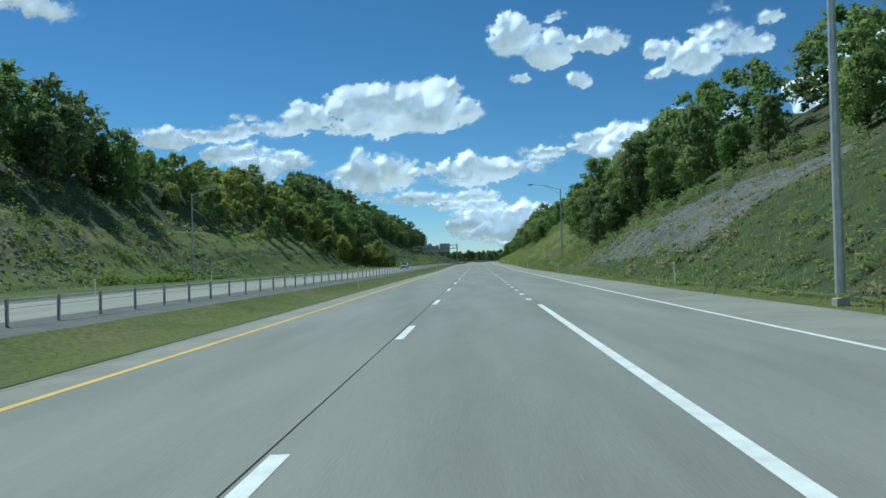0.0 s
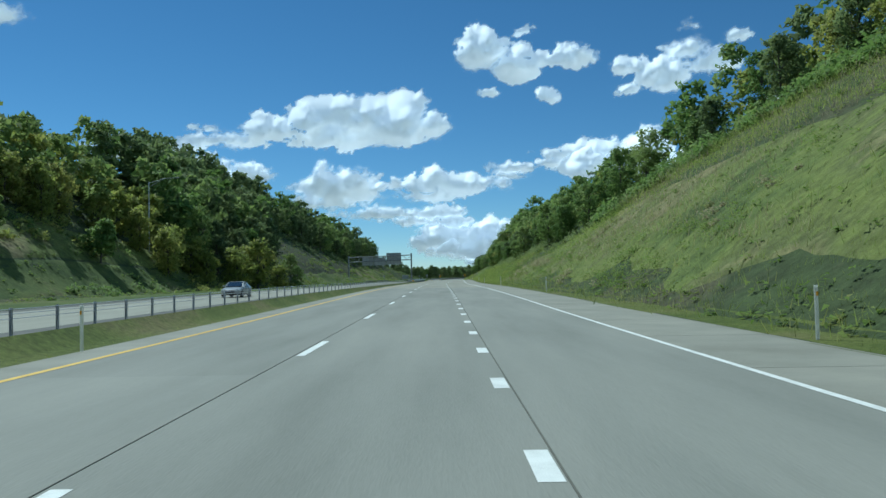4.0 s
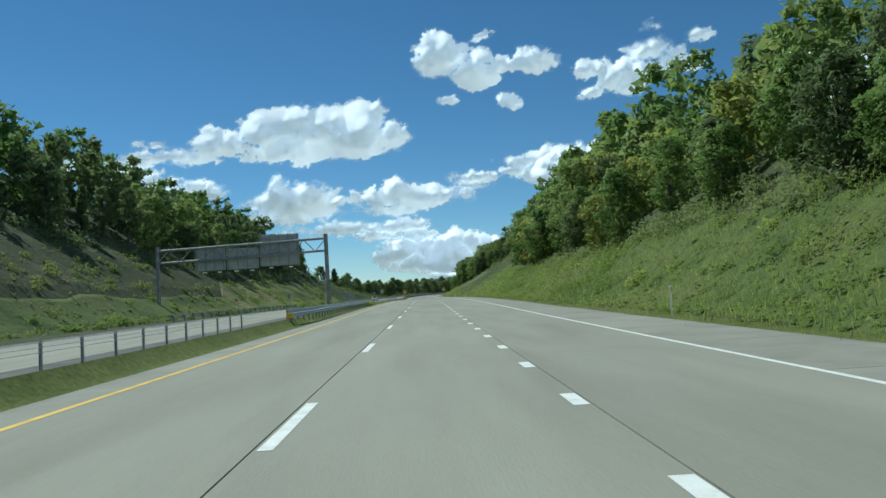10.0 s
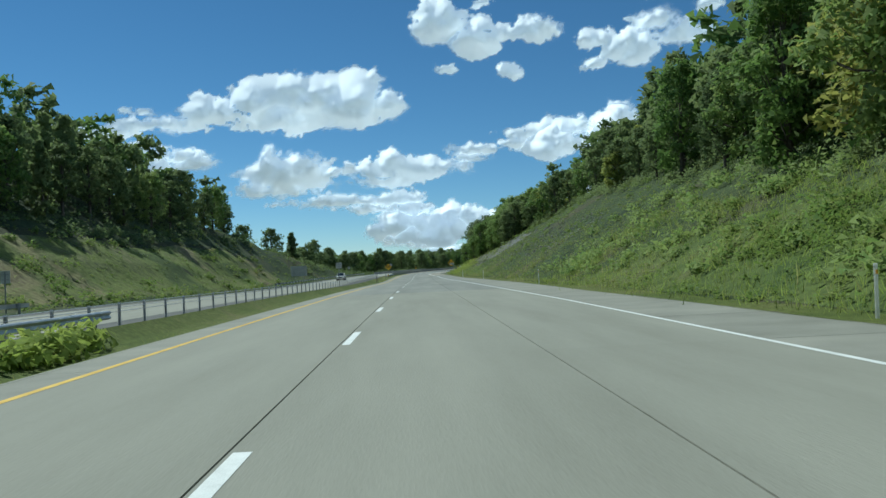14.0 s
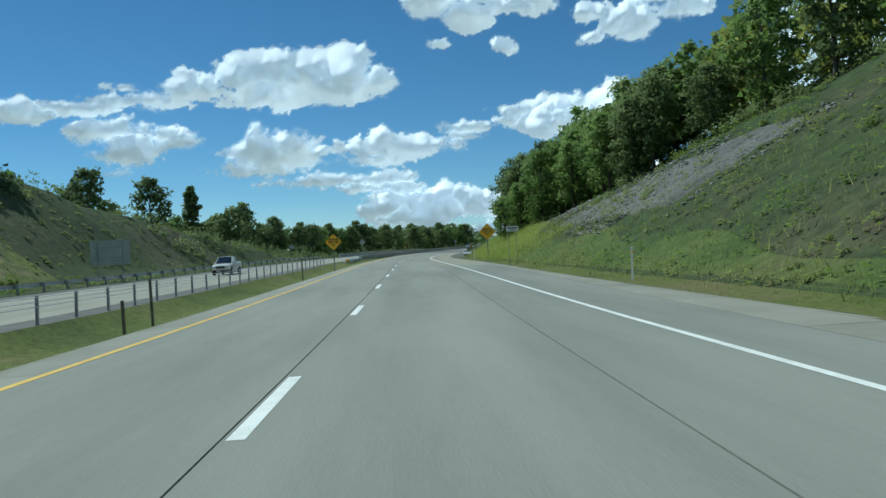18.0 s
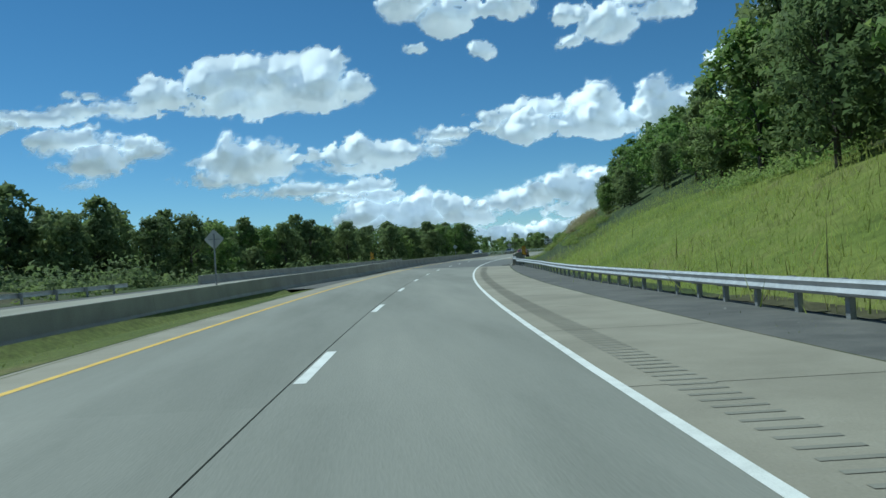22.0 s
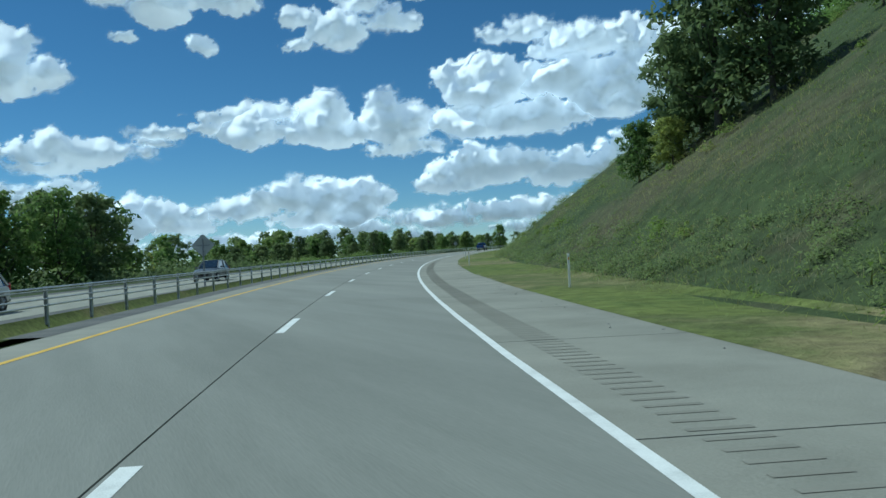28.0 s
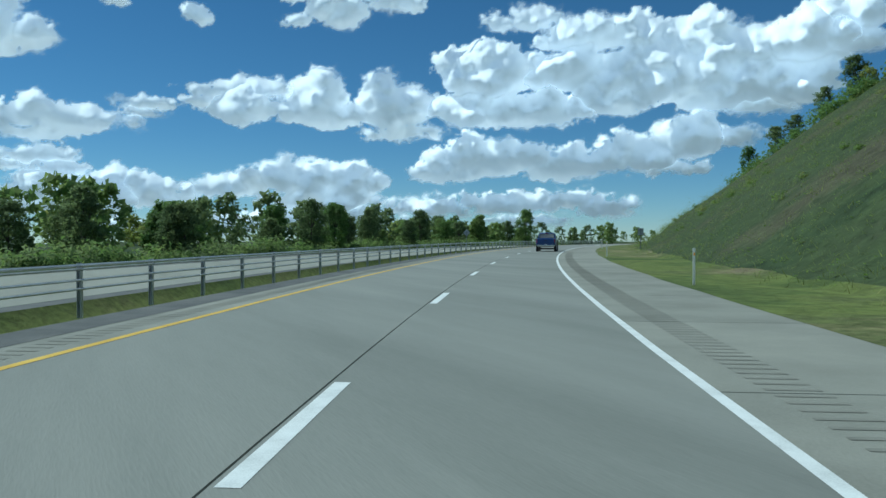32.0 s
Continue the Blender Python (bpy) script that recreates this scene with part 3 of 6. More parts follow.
def merge(pieces):
    vs, fs, n = [], [], 0
    for v, f in pieces:
        vs.append(v)
        fs.append(np.asarray(f) + n)
        n += len(v)
    return np.concatenate(vs), np.concatenate(fs)


def tree_shape(seed, height, width, clumps, leaves, leaf, kind="round", three=False):
    """Trunk with limbs, and a crown of leaf sprays, as (verts, faces) pairs; stands on the origin."""
    rs = np.random.default_rng(seed)
    bare = height * (0.07 if kind != "open" else 0.2)
    bend = rs.uniform(-0.5, 0.5, 2)
    pts = np.array([[bend[0] * t * t, bend[1] * t * t, height * 0.86 * t] for t in np.linspace(0, 1, 6)])
    pts[0, 2] = -0.6
    r0 = height * 0.017 + 0.03
    wood = [tube(pts, r0 * np.linspace(1.25, 0.15, 6), 7)]
    cent, size = [], []
    for i in range(clumps):
        t = rs.uniform(0, 1) ** 0.85
        z = bare + (height - bare) * t
        if kind == "cone":
            prof = (1 - t) ** 0.8 * 0.95 + 0.06
        elif kind == "open":
            prof = 0.35 + 0.65 * math.sin(math.pi * min(1, 0.25 + 0.75 * t))
        else:
            prof = (math.sin(math.pi * (0.14 + 0.80 * t)) ** 0.6) * 0.95 + 0.05
        an = rs.uniform(0, 2 * np.pi)
        lob = 0.75 + 0.25 * math.sin(3 * an + seed) + 0.15 * math.sin(5 * an + 2 * t * 6 + seed)
        rad = width / 2 * prof * lob * (0.35 + 0.65 * rs.uniform() ** 0.45)
        c = np.array([math.cos(an) * rad, math.sin(an) * rad, z]) + [bend[0] * t * t, bend[1] * t * t, 0]
        cent.append(c)
        size.append(width * rs.uniform(0.11, 0.19) * (1.0 if kind != "open" else 0.8))
        if i % 4 == 0:
            root = pts[min(5, max(1, int(6 * (z / height) * 0.7)))]
            mid = (root + c) / 2 + [0, 0, -0.04 * height]
            wood.append(tube([root, mid, c], [r0 * 0.34, r0 * 0.22, r0 * 0.06], 3))
    cent, size = np.array(cent), np.array(size)
    pick = rs.integers(0, clumps, leaves)
    off = rs.normal(size=(leaves, 3))
    off *= (rs.uniform(0.35, 1.0, leaves) / (np.linalg.norm(off, axis=1) + 1e-9))[:, None]
    off[:, 2] *= 0.72
    pos = cent[pick] + off * size[pick][:, None]
    outward = off * 0.9 + np.array([0, 0, 0.6])
    cv, cf = leaf_quads(pos, rs.uniform(0.65, 1.35, leaves) * leaf, rs, outward, three=three)
    body = pos - [0, 0, bare + (height - bare) * 0.42]
    body /= np.linalg.norm(body, axis=1)[:, None] + 1e-9
    cf, cn = leaf_normals(cv, cf, off / (np.linalg.norm(off, axis=1)[:, None] + 1e-9) + 0.75 * body + [0, 0, 0.15])
    return merge(wood), (cv, cf, cn)


def crown_mesh(crown, mat):
    return mesh_of("crown", crown[0], crown[1], mat, True, crown[2])


PROTO, PROTO_MID, BEHIND, PROTO_FAR = [], [], [], []
for k, (h, w, kind, mat) in enumerate([(12, 9, "round", LEAF), (14, 9.5, "round", LEAF), (10, 9, "round", LEAF_YELLOW), (15, 8.5, "open", LEAF_DARK), (13, 9, "round", LEAF_DARK), (12, 5.5, "cone", LEAF_DARK), (9, 7, "open", LEAF), (16, 9, "round", LEAF)]):
    wood, crown = tree_shape(100 + k, h, w, 110, 3800, 0.51, kind, True)
    trunk = mesh_of("trunk", *wood, BARK, True)
    PROTO.append((trunk, crown_mesh(crown, mat)))
    PROTO_MID.append((trunk, crown_mesh(tree_shape(100 + k, h, w, 90, 1500, 0.74, kind, True)[1], mat)))
    BEHIND.append((tree_shape(300 + k, h, w, 70, 800, 0.84, kind, True)[1], mat))
    PROTO_FAR.append((tree_shape(200 + k, h, w, 50, 430, 1.18, kind, True)[1], mat))


def plant(index, s, d, scale, name="tree", label="", turn=None):
    trunk, crown = (PROTO if 0 < d < 27 or (s > 690 and -58 < d < 0) else PROTO_MID)[index]
    e = anchor(name, label, "tree", "roadside trees")
    z = float(ground_height(s, d))
    x, y, zz = on(s, d, z)
    e.matrix_world = pose(x, y, zz, 0, 0, vr.uniform(0, 360) if turn is None else turn) @ Matrix.Diagonal((scale * vr.uniform(0.9, 1.12), scale * vr.uniform(0.9, 1.12), scale * vr.uniform(0.9, 1.15), 1))
    for n, me in (("trunk", trunk), ("crown", crown)):
        ob = new(n, me)
        ob.parent = e
    return e


LABELS = ["green broadleaf tree with a dense rounded crown on the slope", "tall green broadleaf tree with a full crown above the road cut", "yellow-green broadleaf tree with late summer leaves", "dark tree with an open irregular crown on the ridge",
          "dark green broadleaf tree in the shaded wood", "dark narrow conical tree at the wood's edge", "small light-crowned tree standing by the road cut", "large green broadleaf tree leaning out of the wood"]
tree_right = lin((-60, 28), (30, 27), (62, 26), (92, 16), (134, 15.5), (142, 37), (195, 33), (215, 24), (240, 20), (300, 18.5), (350, 18), (440, 18.5), (470, 25), (500, 29), (560, 31), (588, 27), (600, 21), (618, 20), (630, 15), (640, 14), (652, 18.5), (666, 22), (690, 22.5), (712, 21.5), (722, 16.5), (745, 16.8), (757, 18.2), (768, 21.5), (785, 26.5), (806, 30), (822, 36), (840, 45), (1000, 43), (1060, 40))
tree_left = lin((-60, 61), (70, 61), (110, 60), (135, 57.5), (180, 56), (213, 52.5), (219, 51.5), (236, 50.5), (240, 46), (244, 43), (262, 42), (275, 42), (319, 42), (327, 64), (390, 64), (420, 56), (470, 51), (618, 50), (632, 62), (640, 62))
far_trees = {0: [], 1: [], 2: [], 3: [], 4: [], 5: [], 6: [], 7: []}


def wood_side(s0, s1, edge, sign, kinds, near_gap, rows, row_gap, far_rows, scale=(0.75, 1.15), near_limit=True):
    s = s0
    while s < s1:
        for r in range(rows + far_rows):
            d = sign * (edge(s) + r * row_gap + vr.uniform(-1.3, 1.8))
            ss = s + vr.uniform(-0.45, 0.45) * near_gap
            k = int(vr.choice(kinds))
            sc = vr.uniform(*scale) * (0.75 if r == 0 else 1.0)
            if r < rows:
                plant(k, ss, d, sc, label=LABELS[k])
            else:
                far_trees[k].append((ss, d, sc))
        s += near_gap * vr.uniform(0.8, 1.25)


wood_side(-30, 92, tree_right, 1, [0, 1, 4, 3, 7], 7.0, 1, 6.0, 2, (0.48, 0.7))
wood_side(92, 112, tree_right, 1, [4, 4, 7, 4], 5.0, 2, 4.5, 2, (0.46, 0.66))
wood_side(114, 134, tree_right, 1, [4, 0, 7, 4], 4.8, 2, 4.5, 2, (0.52, 0.72))
wood_side(136, 154, tree_right, 1, [0, 1, 4, 7], 6.0, 1, 6.0, 1, (0.45, 0.65))
wood_side(154, 206, tree_right, 1, [0, 2, 4, 7, 2], 5.2, 1, 4.5, 2, (0.46, 0.68))
wood_side(206, 270, tree_right, 1, [0, 0, 1, 7, 2], 6.2, 1, 5.0, 2, (0.42, 0.66))
wood_side(270, 332, tree_right, 1, [0, 0, 1, 7, 2, 4], 6.0, 1, 5.0, 3, (0.40, 0.62))
wood_side(332, 400, tree_right, 1, [0, 0, 1, 7, 2, 4], 6.0, 1, 5.0, 3, (0.46, 0.73))
wood_side(400, 460, tree_right, 1, [0, 1, 7, 2, 2], 6.2, 1, 5.0, 3, (0.68, 1.0))
wood_side(460, 505, tree_right, 1, [4, 3, 1, 2, 3], 6.5, 1, 5.5, 3, (0.75, 1.05))
wood_side(505, 600, tree_right, 1, [4, 3, 1, 2, 4], 6.2, 1, 5.0, 3, (0.58, 0.85))
wood_side(600, 648, tree_right, 1, [0, 7, 4, 0], 4.6, 2, 4.5, 2, (0.62, 0.85))
wood_side(644, 668, tree_right, 1, [0, 4, 1, 0, 4], 5.5, 1, 5.0, 2, (0.6, 0.85))
wood_side(668, 696, tree_right, 1, [4, 0, 4, 3, 1, 4], 4.6, 1, 4.2, 3, (0.85, 1.12))
wood_side(697, 714, tree_right, 1, [4, 0, 3], 5.0, 1, 4.2, 2, (0.55, 0.72))
wood_side(716, 752, lambda s: tree_right(s) + 1.0, 1, [4, 0, 4, 1, 7], 4.4, 1, 3.5, 2, (0.32, 0.48))
wood_side(766, 812, tree_right, 1, [4, 0, 4, 1], 5.0, 1, 4.0, 3, (0.36, 0.52))
wood_side(814, 1060, tree_right, 1, [0, 4, 2], 8.0, 0, 5.0, 2, (0.3, 0.6))
wood_side(-40, 70, tree_left, -1, [4, 3, 1, 4], 7.0, 1, 6.0, 2, (0.6, 0.95))
wood_side(70, 126, tree_left, -1, [4, 0, 4, 1], 6.5, 1, 5.5, 4, (0.8, 1.15))
wood_side(126, 220, tree_left, -1, [2, 0, 0, 4, 2, 6], 6.5, 1, 5.5, 4, (0.42, 0.8))
wood_side(220, 262, tree_left, -1, [2, 2, 0, 2, 2], 5.5, 1, 5.5, 4, (0.55, 0.85))
wood_side(262, 324, tree_left, -1, [4, 4, 1, 3, 0], 5.5, 1, 5.5, 4, (0.75, 1.1))
wood_side(326, 420, tree_left, -1, [4, 4, 3, 5], 7.0, 0, 6.0, 4)
wood_side(420, 622, tree_left, -1, [4, 3, 1, 5, 0], 7.5, 1, 6.0, 3)
# single trees on the slopes and beyond the far carriageway
for s, d, k, sc in [(275, -35.5, 2, 0.85), (266, -37, 2, 0.75), (285, -34, 2, 0.5), (305, -34, 0, 0.4), (321, -39, 0, 0.42), (182, -49, 0, 0.5), (205.5, -47.5, 6, 0.5), (196, -51, 0, 0.45), (223.7, -43.4, 6, 0.62), (243, -41.5, 2, 0.6), (256, -39.5, 2, 0.5), (851, 20, 4, 0.8), (847.5, 21.8, 4, 0.66), (855, 19, 4, 0.62), (858, 21.5, 4, 0.58), (856, 16.5, 0, 0.3), (852, 17.5, 2, 0.28), (829.5, 26.8, 0, 0.24), (852, 31, 0, 0.3), (1028, 46, 4, 0.8), (1012, 41, 0, 0.6),
                    (652, 15.5, 4, 0.8), (657, 16, 4, 0.72), (662, 17.5, 0, 0.66), (667, 18, 4, 0.62), (672, 17.5, 4, 0.55), (648, 17, 4, 0.85), (679, -47, 5, 1.1), (672, -52, 4, 0.95), (660, -58, 4, 0.9), (600, 22, 4, 0.5)]:
    plant(k, s, d, sc, label=LABELS[k])
crest = lambda s: verge_end(s) + top_right(s) / 0.68
for i in range(20):
    s = 896 + i * 9.0 + vr.uniform(-3.5, 3.5)
    k = int(vr.choice([0, 4, 4, 2]))
    plant(k, s, float(crest(s)) + vr.uniform(-2.5, 1.5), vr.uniform(0.24, 0.46), label=LABELS[k])
for i in range(31):
    s = 700 + i * 7.2 + vr.uniform(-2, 2)
    k = int(vr.choice([4, 4, 3, 4, 1]))
    plant(k, s, -(47 + vr.uniform(-3, 6) - 0.01 * (s - 700)), vr.uniform(0.62, 0.98) * (1.0 if s < 870 else 1.2), label=LABELS[k])
    for j in range(4):
        far_trees[int(vr.choice([4, 3, 4, 1]))].append((s + vr.uniform(-4, 4), -(50 + 5 * j + vr.uniform(-3, 3)), vr.uniform(0.7, 1.05)))
for i in range(44):
    s = 944 + i * 5.3 + vr.uniform(-5, 5)
    k = int(vr.choice([0, 4, 4, 3, 4, 6]))
    plant(k, s, -(38 + vr.uniform(-6, 10)), vr.uniform(0.4, 0.62) * (1.3 if i % 7 == 2 else 1.0), label=LABELS[k])
for i in range(60):
    far_trees[int(vr.choice([4, 0, 4, 1]))].append((930 + i * 4.6 + vr.uniform(-3, 3), -(50 + vr.uniform(-4, 8)), vr.uniform(0.5, 0.78)))
for i in range(26):
    far_trees[int(vr.choice([4, 0, 5]))].append((1130 + i * 9 + vr.uniform(-3, 3), -(40 + vr.uniform(-12, 20)), vr.uniform(0.45, 0.75)))
for i in range(90):
    far_trees[int(vr.choice([4, 3, 4, 0]))].append((560 + vr.uniform(0, 150), -(62 + vr.uniform(0, 40)), vr.uniform(0.7, 1.05)))
for i in range(60):
    far_trees[int(vr.choice([4, 0, 2]))].append((900 + vr.uniform(0, 330), -(70 + vr.uniform(0, 60)), vr.uniform(0.5, 0.8)))

near = lambda s, d: 0 < d < 28 or (690 < s < 930 and -68 < d < 0)
for k, places in far_trees.items():
    (cv, cf, cn), mat = PROTO_FAR[k]
    (bv, bf, bn), mat = BEHIND[k]
    if not places:
        continue
    ps = np.array(places)
    base = on(ps[:, 0], ps[:, 1], ground_height(ps[:, 0], ps[:, 1]))
    pieces, shading = [], []
    for (s, d, sc), b in zip(places, base):
        a = vr.uniform(0, 2 * np.pi)
        rot = np.array([[math.cos(a), -math.sin(a), 0], [math.sin(a), math.cos(a), 0], [0, 0, 1]])
        pieces.append((bv @ rot.T * sc + b, bf) if near(s, d) else (cv @ rot.T * sc + b, cf))
        shading.append((bn if near(s, d) else cn) @ rot.T)
    tagged(new("woodland", mesh_of("woodland", *merge(pieces), mat, True, np.concatenate(shading))), "dense green broadleaf wood behind the roadside trees", "woodland", kind="stuff")


def tufts(name, count, place, height, spread, blades, mat, label, lean=0.35, category="grass", wide=1.0):
    """Many tufts of upright blades in one mesh; place(n) gives arrays s, d and a size."""
    s, d, k = place(count)
    n = len(s)
    base = on(s, d, ground_height(s, d) - 0.03)
    b = np.repeat(base, blades, 0)
    m = len(b)
    b[:, :2] += vr.normal(0, spread, (m, 2)) * np.repeat(k, blades)[:, None]
    hgt = height * np.repeat(k, blades) * vr.uniform(0.5, 1.2, m)
    an = vr.uniform(0, 2 * np.pi, m)
    side = np.stack([np.cos(an), np.sin(an), np.zeros(m)], -1) * (hgt * wide * vr.uniform(0.02, 0.042, m))[:, None]
    tip = np.stack([vr.normal(0, lean, m) * hgt, vr.normal(0, lean, m) * hgt, hgt], -1)
    v = np.stack([b - side * 1.25, b + side * 1.25, b + tip], 1).reshape(-1, 3)
    shading = np.repeat(vr.normal(0, 0.3, (m, 3)) + [0, 0, 1], 3, 0)
    shading /= np.linalg.norm(shading, axis=1)[:, None]
    return tagged(new(name, mesh_of(name, v, np.arange(3 * m).reshape(-1, 3), mat, True, shading)), label, category, kind="stuff")


def bushes(name, count, place, size, leaves, leaf, mat, label, lift=0.6):
    """Low leafy clumps in one mesh."""
    s, d, k = place(count)
    base = on(s, d, ground_height(s, d))
    n = len(s)
    b = np.repeat(base, leaves, 0)
    sz = np.repeat(k * size, leaves)
    off = vr.normal(size=(len(b), 3))
    off *= (vr.uniform(0.3, 1, len(b)) / (np.linalg.norm(off, axis=1) + 1e-9))[:, None]
    off[:, 2] = np.abs(off[:, 2]) * 0.9 + 0.05
    v, f = leaf_quads(b + off * sz[:, None], vr.uniform(0.7, 1.5, len(b)) * leaf, vr, off * 0.7 + [0, 0, lift], three=True)
    f, shading = leaf_normals(v, f, off + [0, 0, 0.3])
    return tagged(new(name, mesh_of(name, v, f, mat, True, shading)), label, "shrub", kind="stuff")


def weeds(count, place, label, leaf=0.17):
    """Low leafy herbage in one mesh."""
    ob = bushes("weeds", count, place, 0.5, 10, leaf, WEEDS, label, 1.5)
    return tagged(ob, category="weeds")


def band(s0, s1, lo, hi, sign=1, low=0.6, high=1.3, patch=0.0, seed=0):
    """Random places in a band along the road; patch keeps only noisy patches."""
    def place(n):
        s = vr.uniform(s0, s1, n)
        a, b = lo(s), hi(s)
        d = a + (b - a) * vr.uniform(0, 1, n) ** 1.2
        keep = np.ones(n, bool) if not patch else vnoise(s * 0.11, d * 0.16, seed) > patch
        return s[keep], sign * d[keep], vr.uniform(low, high, keep.sum())
    return place


ve = lambda s: verge_end(s) - 0.4
lush_zone = lambda s: verge_end(s) + lin((560, 3.5), (600, 6), (720, 18), (760, 14))(s)
near_r = lambda s: tree_right(s) + 2
left_base = lambda s: -base_left(s) - 3.5
tufts("mown_grass", 7000, band(768, 1080, lambda s: right_edge(s) + 0.5, ve, 1, 0.5, 1.2), 0.085, 0.3, 4, TALL, "short mown green grass at the foot of the hill", wide=3.0)
tufts("mown_grass", 13000, band(-30, 716, lambda s: right_edge(s) + 0.5, ve, 1, 0.5, 1.3), 0.085, 0.3, 4, MOWN, "short mown green verge grass beside the shoulder", wide=3.0)
tufts("mown_grass", 14000, band(-20, 1080, lambda s: np.full_like(s, 7.0), lambda s: -opp_near(s) - 0.1, -1, 0.5, 1.2), 0.085, 0.3, 4, MOWN, "short green grass in the median strip", wide=3.0)
weeds(8500, band(-30, 600, lambda s: verge_end(s) - 0.5, near_r, 1, 0.5, 1.5), "tall green and straw-coloured weeds on the cut slope")
tufts("tall_grass", 13000, band(-30, 600, lambda s: verge_end(s) - 0.4, lambda s: verge_end(s) + 9, 1, 0.5, 1.4), 0.34, 0.7, 8, TALL, "tall thin grass at the foot of the slope")
tufts("bright_grass", 9000, band(250, 480, lambda s: verge_end(s) - 0.3, lambda s: verge_end(s) + 8.5, 1, 0.5, 1.3), 0.3, 0.7, 9, LUSH, "green grass on the bank")
tufts("tall_grass", 1600, band(536, 642, lambda s: verge_end(s) - 0.35, lambda s: verge_end(s) + 1.2, 1, 0.5, 1.3), 0.16, 0.5, 10, TALL, "olive grass at the edge of the mown verge")
tufts("bright_grass", 9700, band(588, 712, lambda s: verge_end(s) + 0.4, lush_zone, 1, 0.6, 1.4), 0.26, 0.7, 11, LUSH, "bright sunlit tall grass on the slope")
tufts("tall_grass", 2600, band(596, 712, lambda s: verge_end(s) + 0.6, lush_zone, 1, 0.6, 1.5, 0.5, 47), 0.42, 0.7, 7, TALL, "straw-tipped taller grass in drifts on the bright slope")
bushes("shrubs", 60, band(640, 700, lambda s: tree_right(s) - 3.5, lambda s: tree_right(s) + 0.5, 1, 0.6, 1.5), 1.2, 150, 0.16, LEAF, "light green bushes hanging below the trees")
weeds(6000, band(740, 1090, lambda s: verge_end(s) - 0.2, lambda s: tree_right(s) + 2, 1, 0.4, 1.3), "green weeds over the smooth hillside", 0.085)
tufts("tall_grass", 13000, band(770, 1060, lambda s: verge_end(s) - 0.2, lambda s: verge_end(s) + 30, 1, 0.5, 1.3), 0.2, 0.8, 7, TALL, "thin grass low on the hillside", 0.8, "grass", 1.6)
weeds(4500, band(-30, 700, left_base, lambda s: tree_left(s) + 2, -1, 0.6, 1.8), "rough weeds on the slope beyond the far carriageway", 0.26)
tufts("bright_grass", 5200, band(146, 216, lambda s: tree_right(s) - 9, lambda s: tree_right(s) + 1, 1, 0.6, 1.4), 0.32, 0.7, 8, LUSH, "light green grass high on the cut slope")
tufts("tall_grass", 5200, band(118, 232, lambda s: verge_end(s) + 4, lambda s: tree_right(s) - 3, 1, 0.6, 1.4, 0.52, 41), 0.42, 0.8, 8, DRY, "straw-coloured dry grass in streaks on the cut slope")
bushes("shrubs", 620, band(-30, 600, lambda s: verge_end(s) + 1.5, near_r, 1, 0.5, 1.5, 0.5, 4), 0.9, 130, 0.12, WEEDS, "low green shrubs scattered over the cut slope")
bushes("shrubs", 700, band(-30, 600, lambda s: tree_right(s) - 2, lambda s: tree_right(s) + 3, 1, 0.8, 1.7), 1.0, 110, 0.2, LEAF_DARK, "leafy undergrowth along the wood's edge")
bushes("shrubs", 420, band(318, 640, lambda s: tree_left(s) - 6, lambda s: tree_left(s) + 3, -1, 0.7, 1.9, 0.35, 6), 1.2, 38, 0.45, LEAF_DARK, "dark shrubs below the wooded ridge")
bushes("shrubs", 170, band(425, 625, left_base, lambda s: tree_left(s) - 1, -1, 0.6, 1.5, 0.45, 17), 1.3, 50, 0.34, WEEDS, "dark green bushes over the slope beyond the far carriageway")
bushes("shrubs", 260, band(322, 430, lambda s: left_base(s) - 2, lambda s: tree_left(s) - 6, -1, 0.5, 1.5, 0.5, 19), 1.0, 45, 0.3, WEEDS, "scattered weeds and bushes on the brown slope")
bushes("shrubs", 480, band(-30, 110, left_base, lambda s: tree_left(s) - 2, -1, 0.6, 1.6, 0.36, 23), 1.3, 50, 0.3, WEEDS, "green bushes among stones on the far slope")
bushes("shrubs", 200, band(110, 265, lambda s: left_base(s) + 2, lambda s: tree_left(s) - 2, -1, 0.5, 1.5, 0.5, 29), 1.1, 50, 0.3, LEAF, "round green bushes on the straw-coloured far slope")
bushes("shrubs", 420, band(-30, 318, lambda s: tree_left(s) - 7, lambda s: tree_left(s) + 3, -1, 0.7, 1.7, 0.42, 6), 1.1, 38, 0.42, LEAF_YELLOW, "olive shrubs below the wooded ridge")
bushes("shrubs", 700, band(730, 1080, lambda s: verge_end(s) + 2, lambda s: tree_right(s) + 2, 1, 0.4, 1.3, 0.5, 8), 0.8, 90, 0.12, WEEDS, "low green shrubs dotted over the hillside")
bushes("shrubs", 300, band(690, 960, lambda s: -base_left(s) + 6, lambda s: -base_left(s) + 22, -1, 0.8, 1.8), 2.8, 190, 0.42, LEAF_DARK, "dense dark undergrowth between the valley trees")
bushes("shrubs", 420, band(960, 1180, lambda s: -base_left(s) + 3, lambda s: -base_left(s) + 12, -1, 0.8, 1.7), 1.6, 110, 0.32, LEAF, "green shrubs beyond the far carriageway")
bushes("shrubs", 700, band(640, 1150, lambda s: -base_left(s) + 3, lambda s: -base_left(s) + 16, -1, 0.8, 2.0), 1.4, 60, 0.36, LEAF_DARK, "dark undergrowth below the trees across the valley")
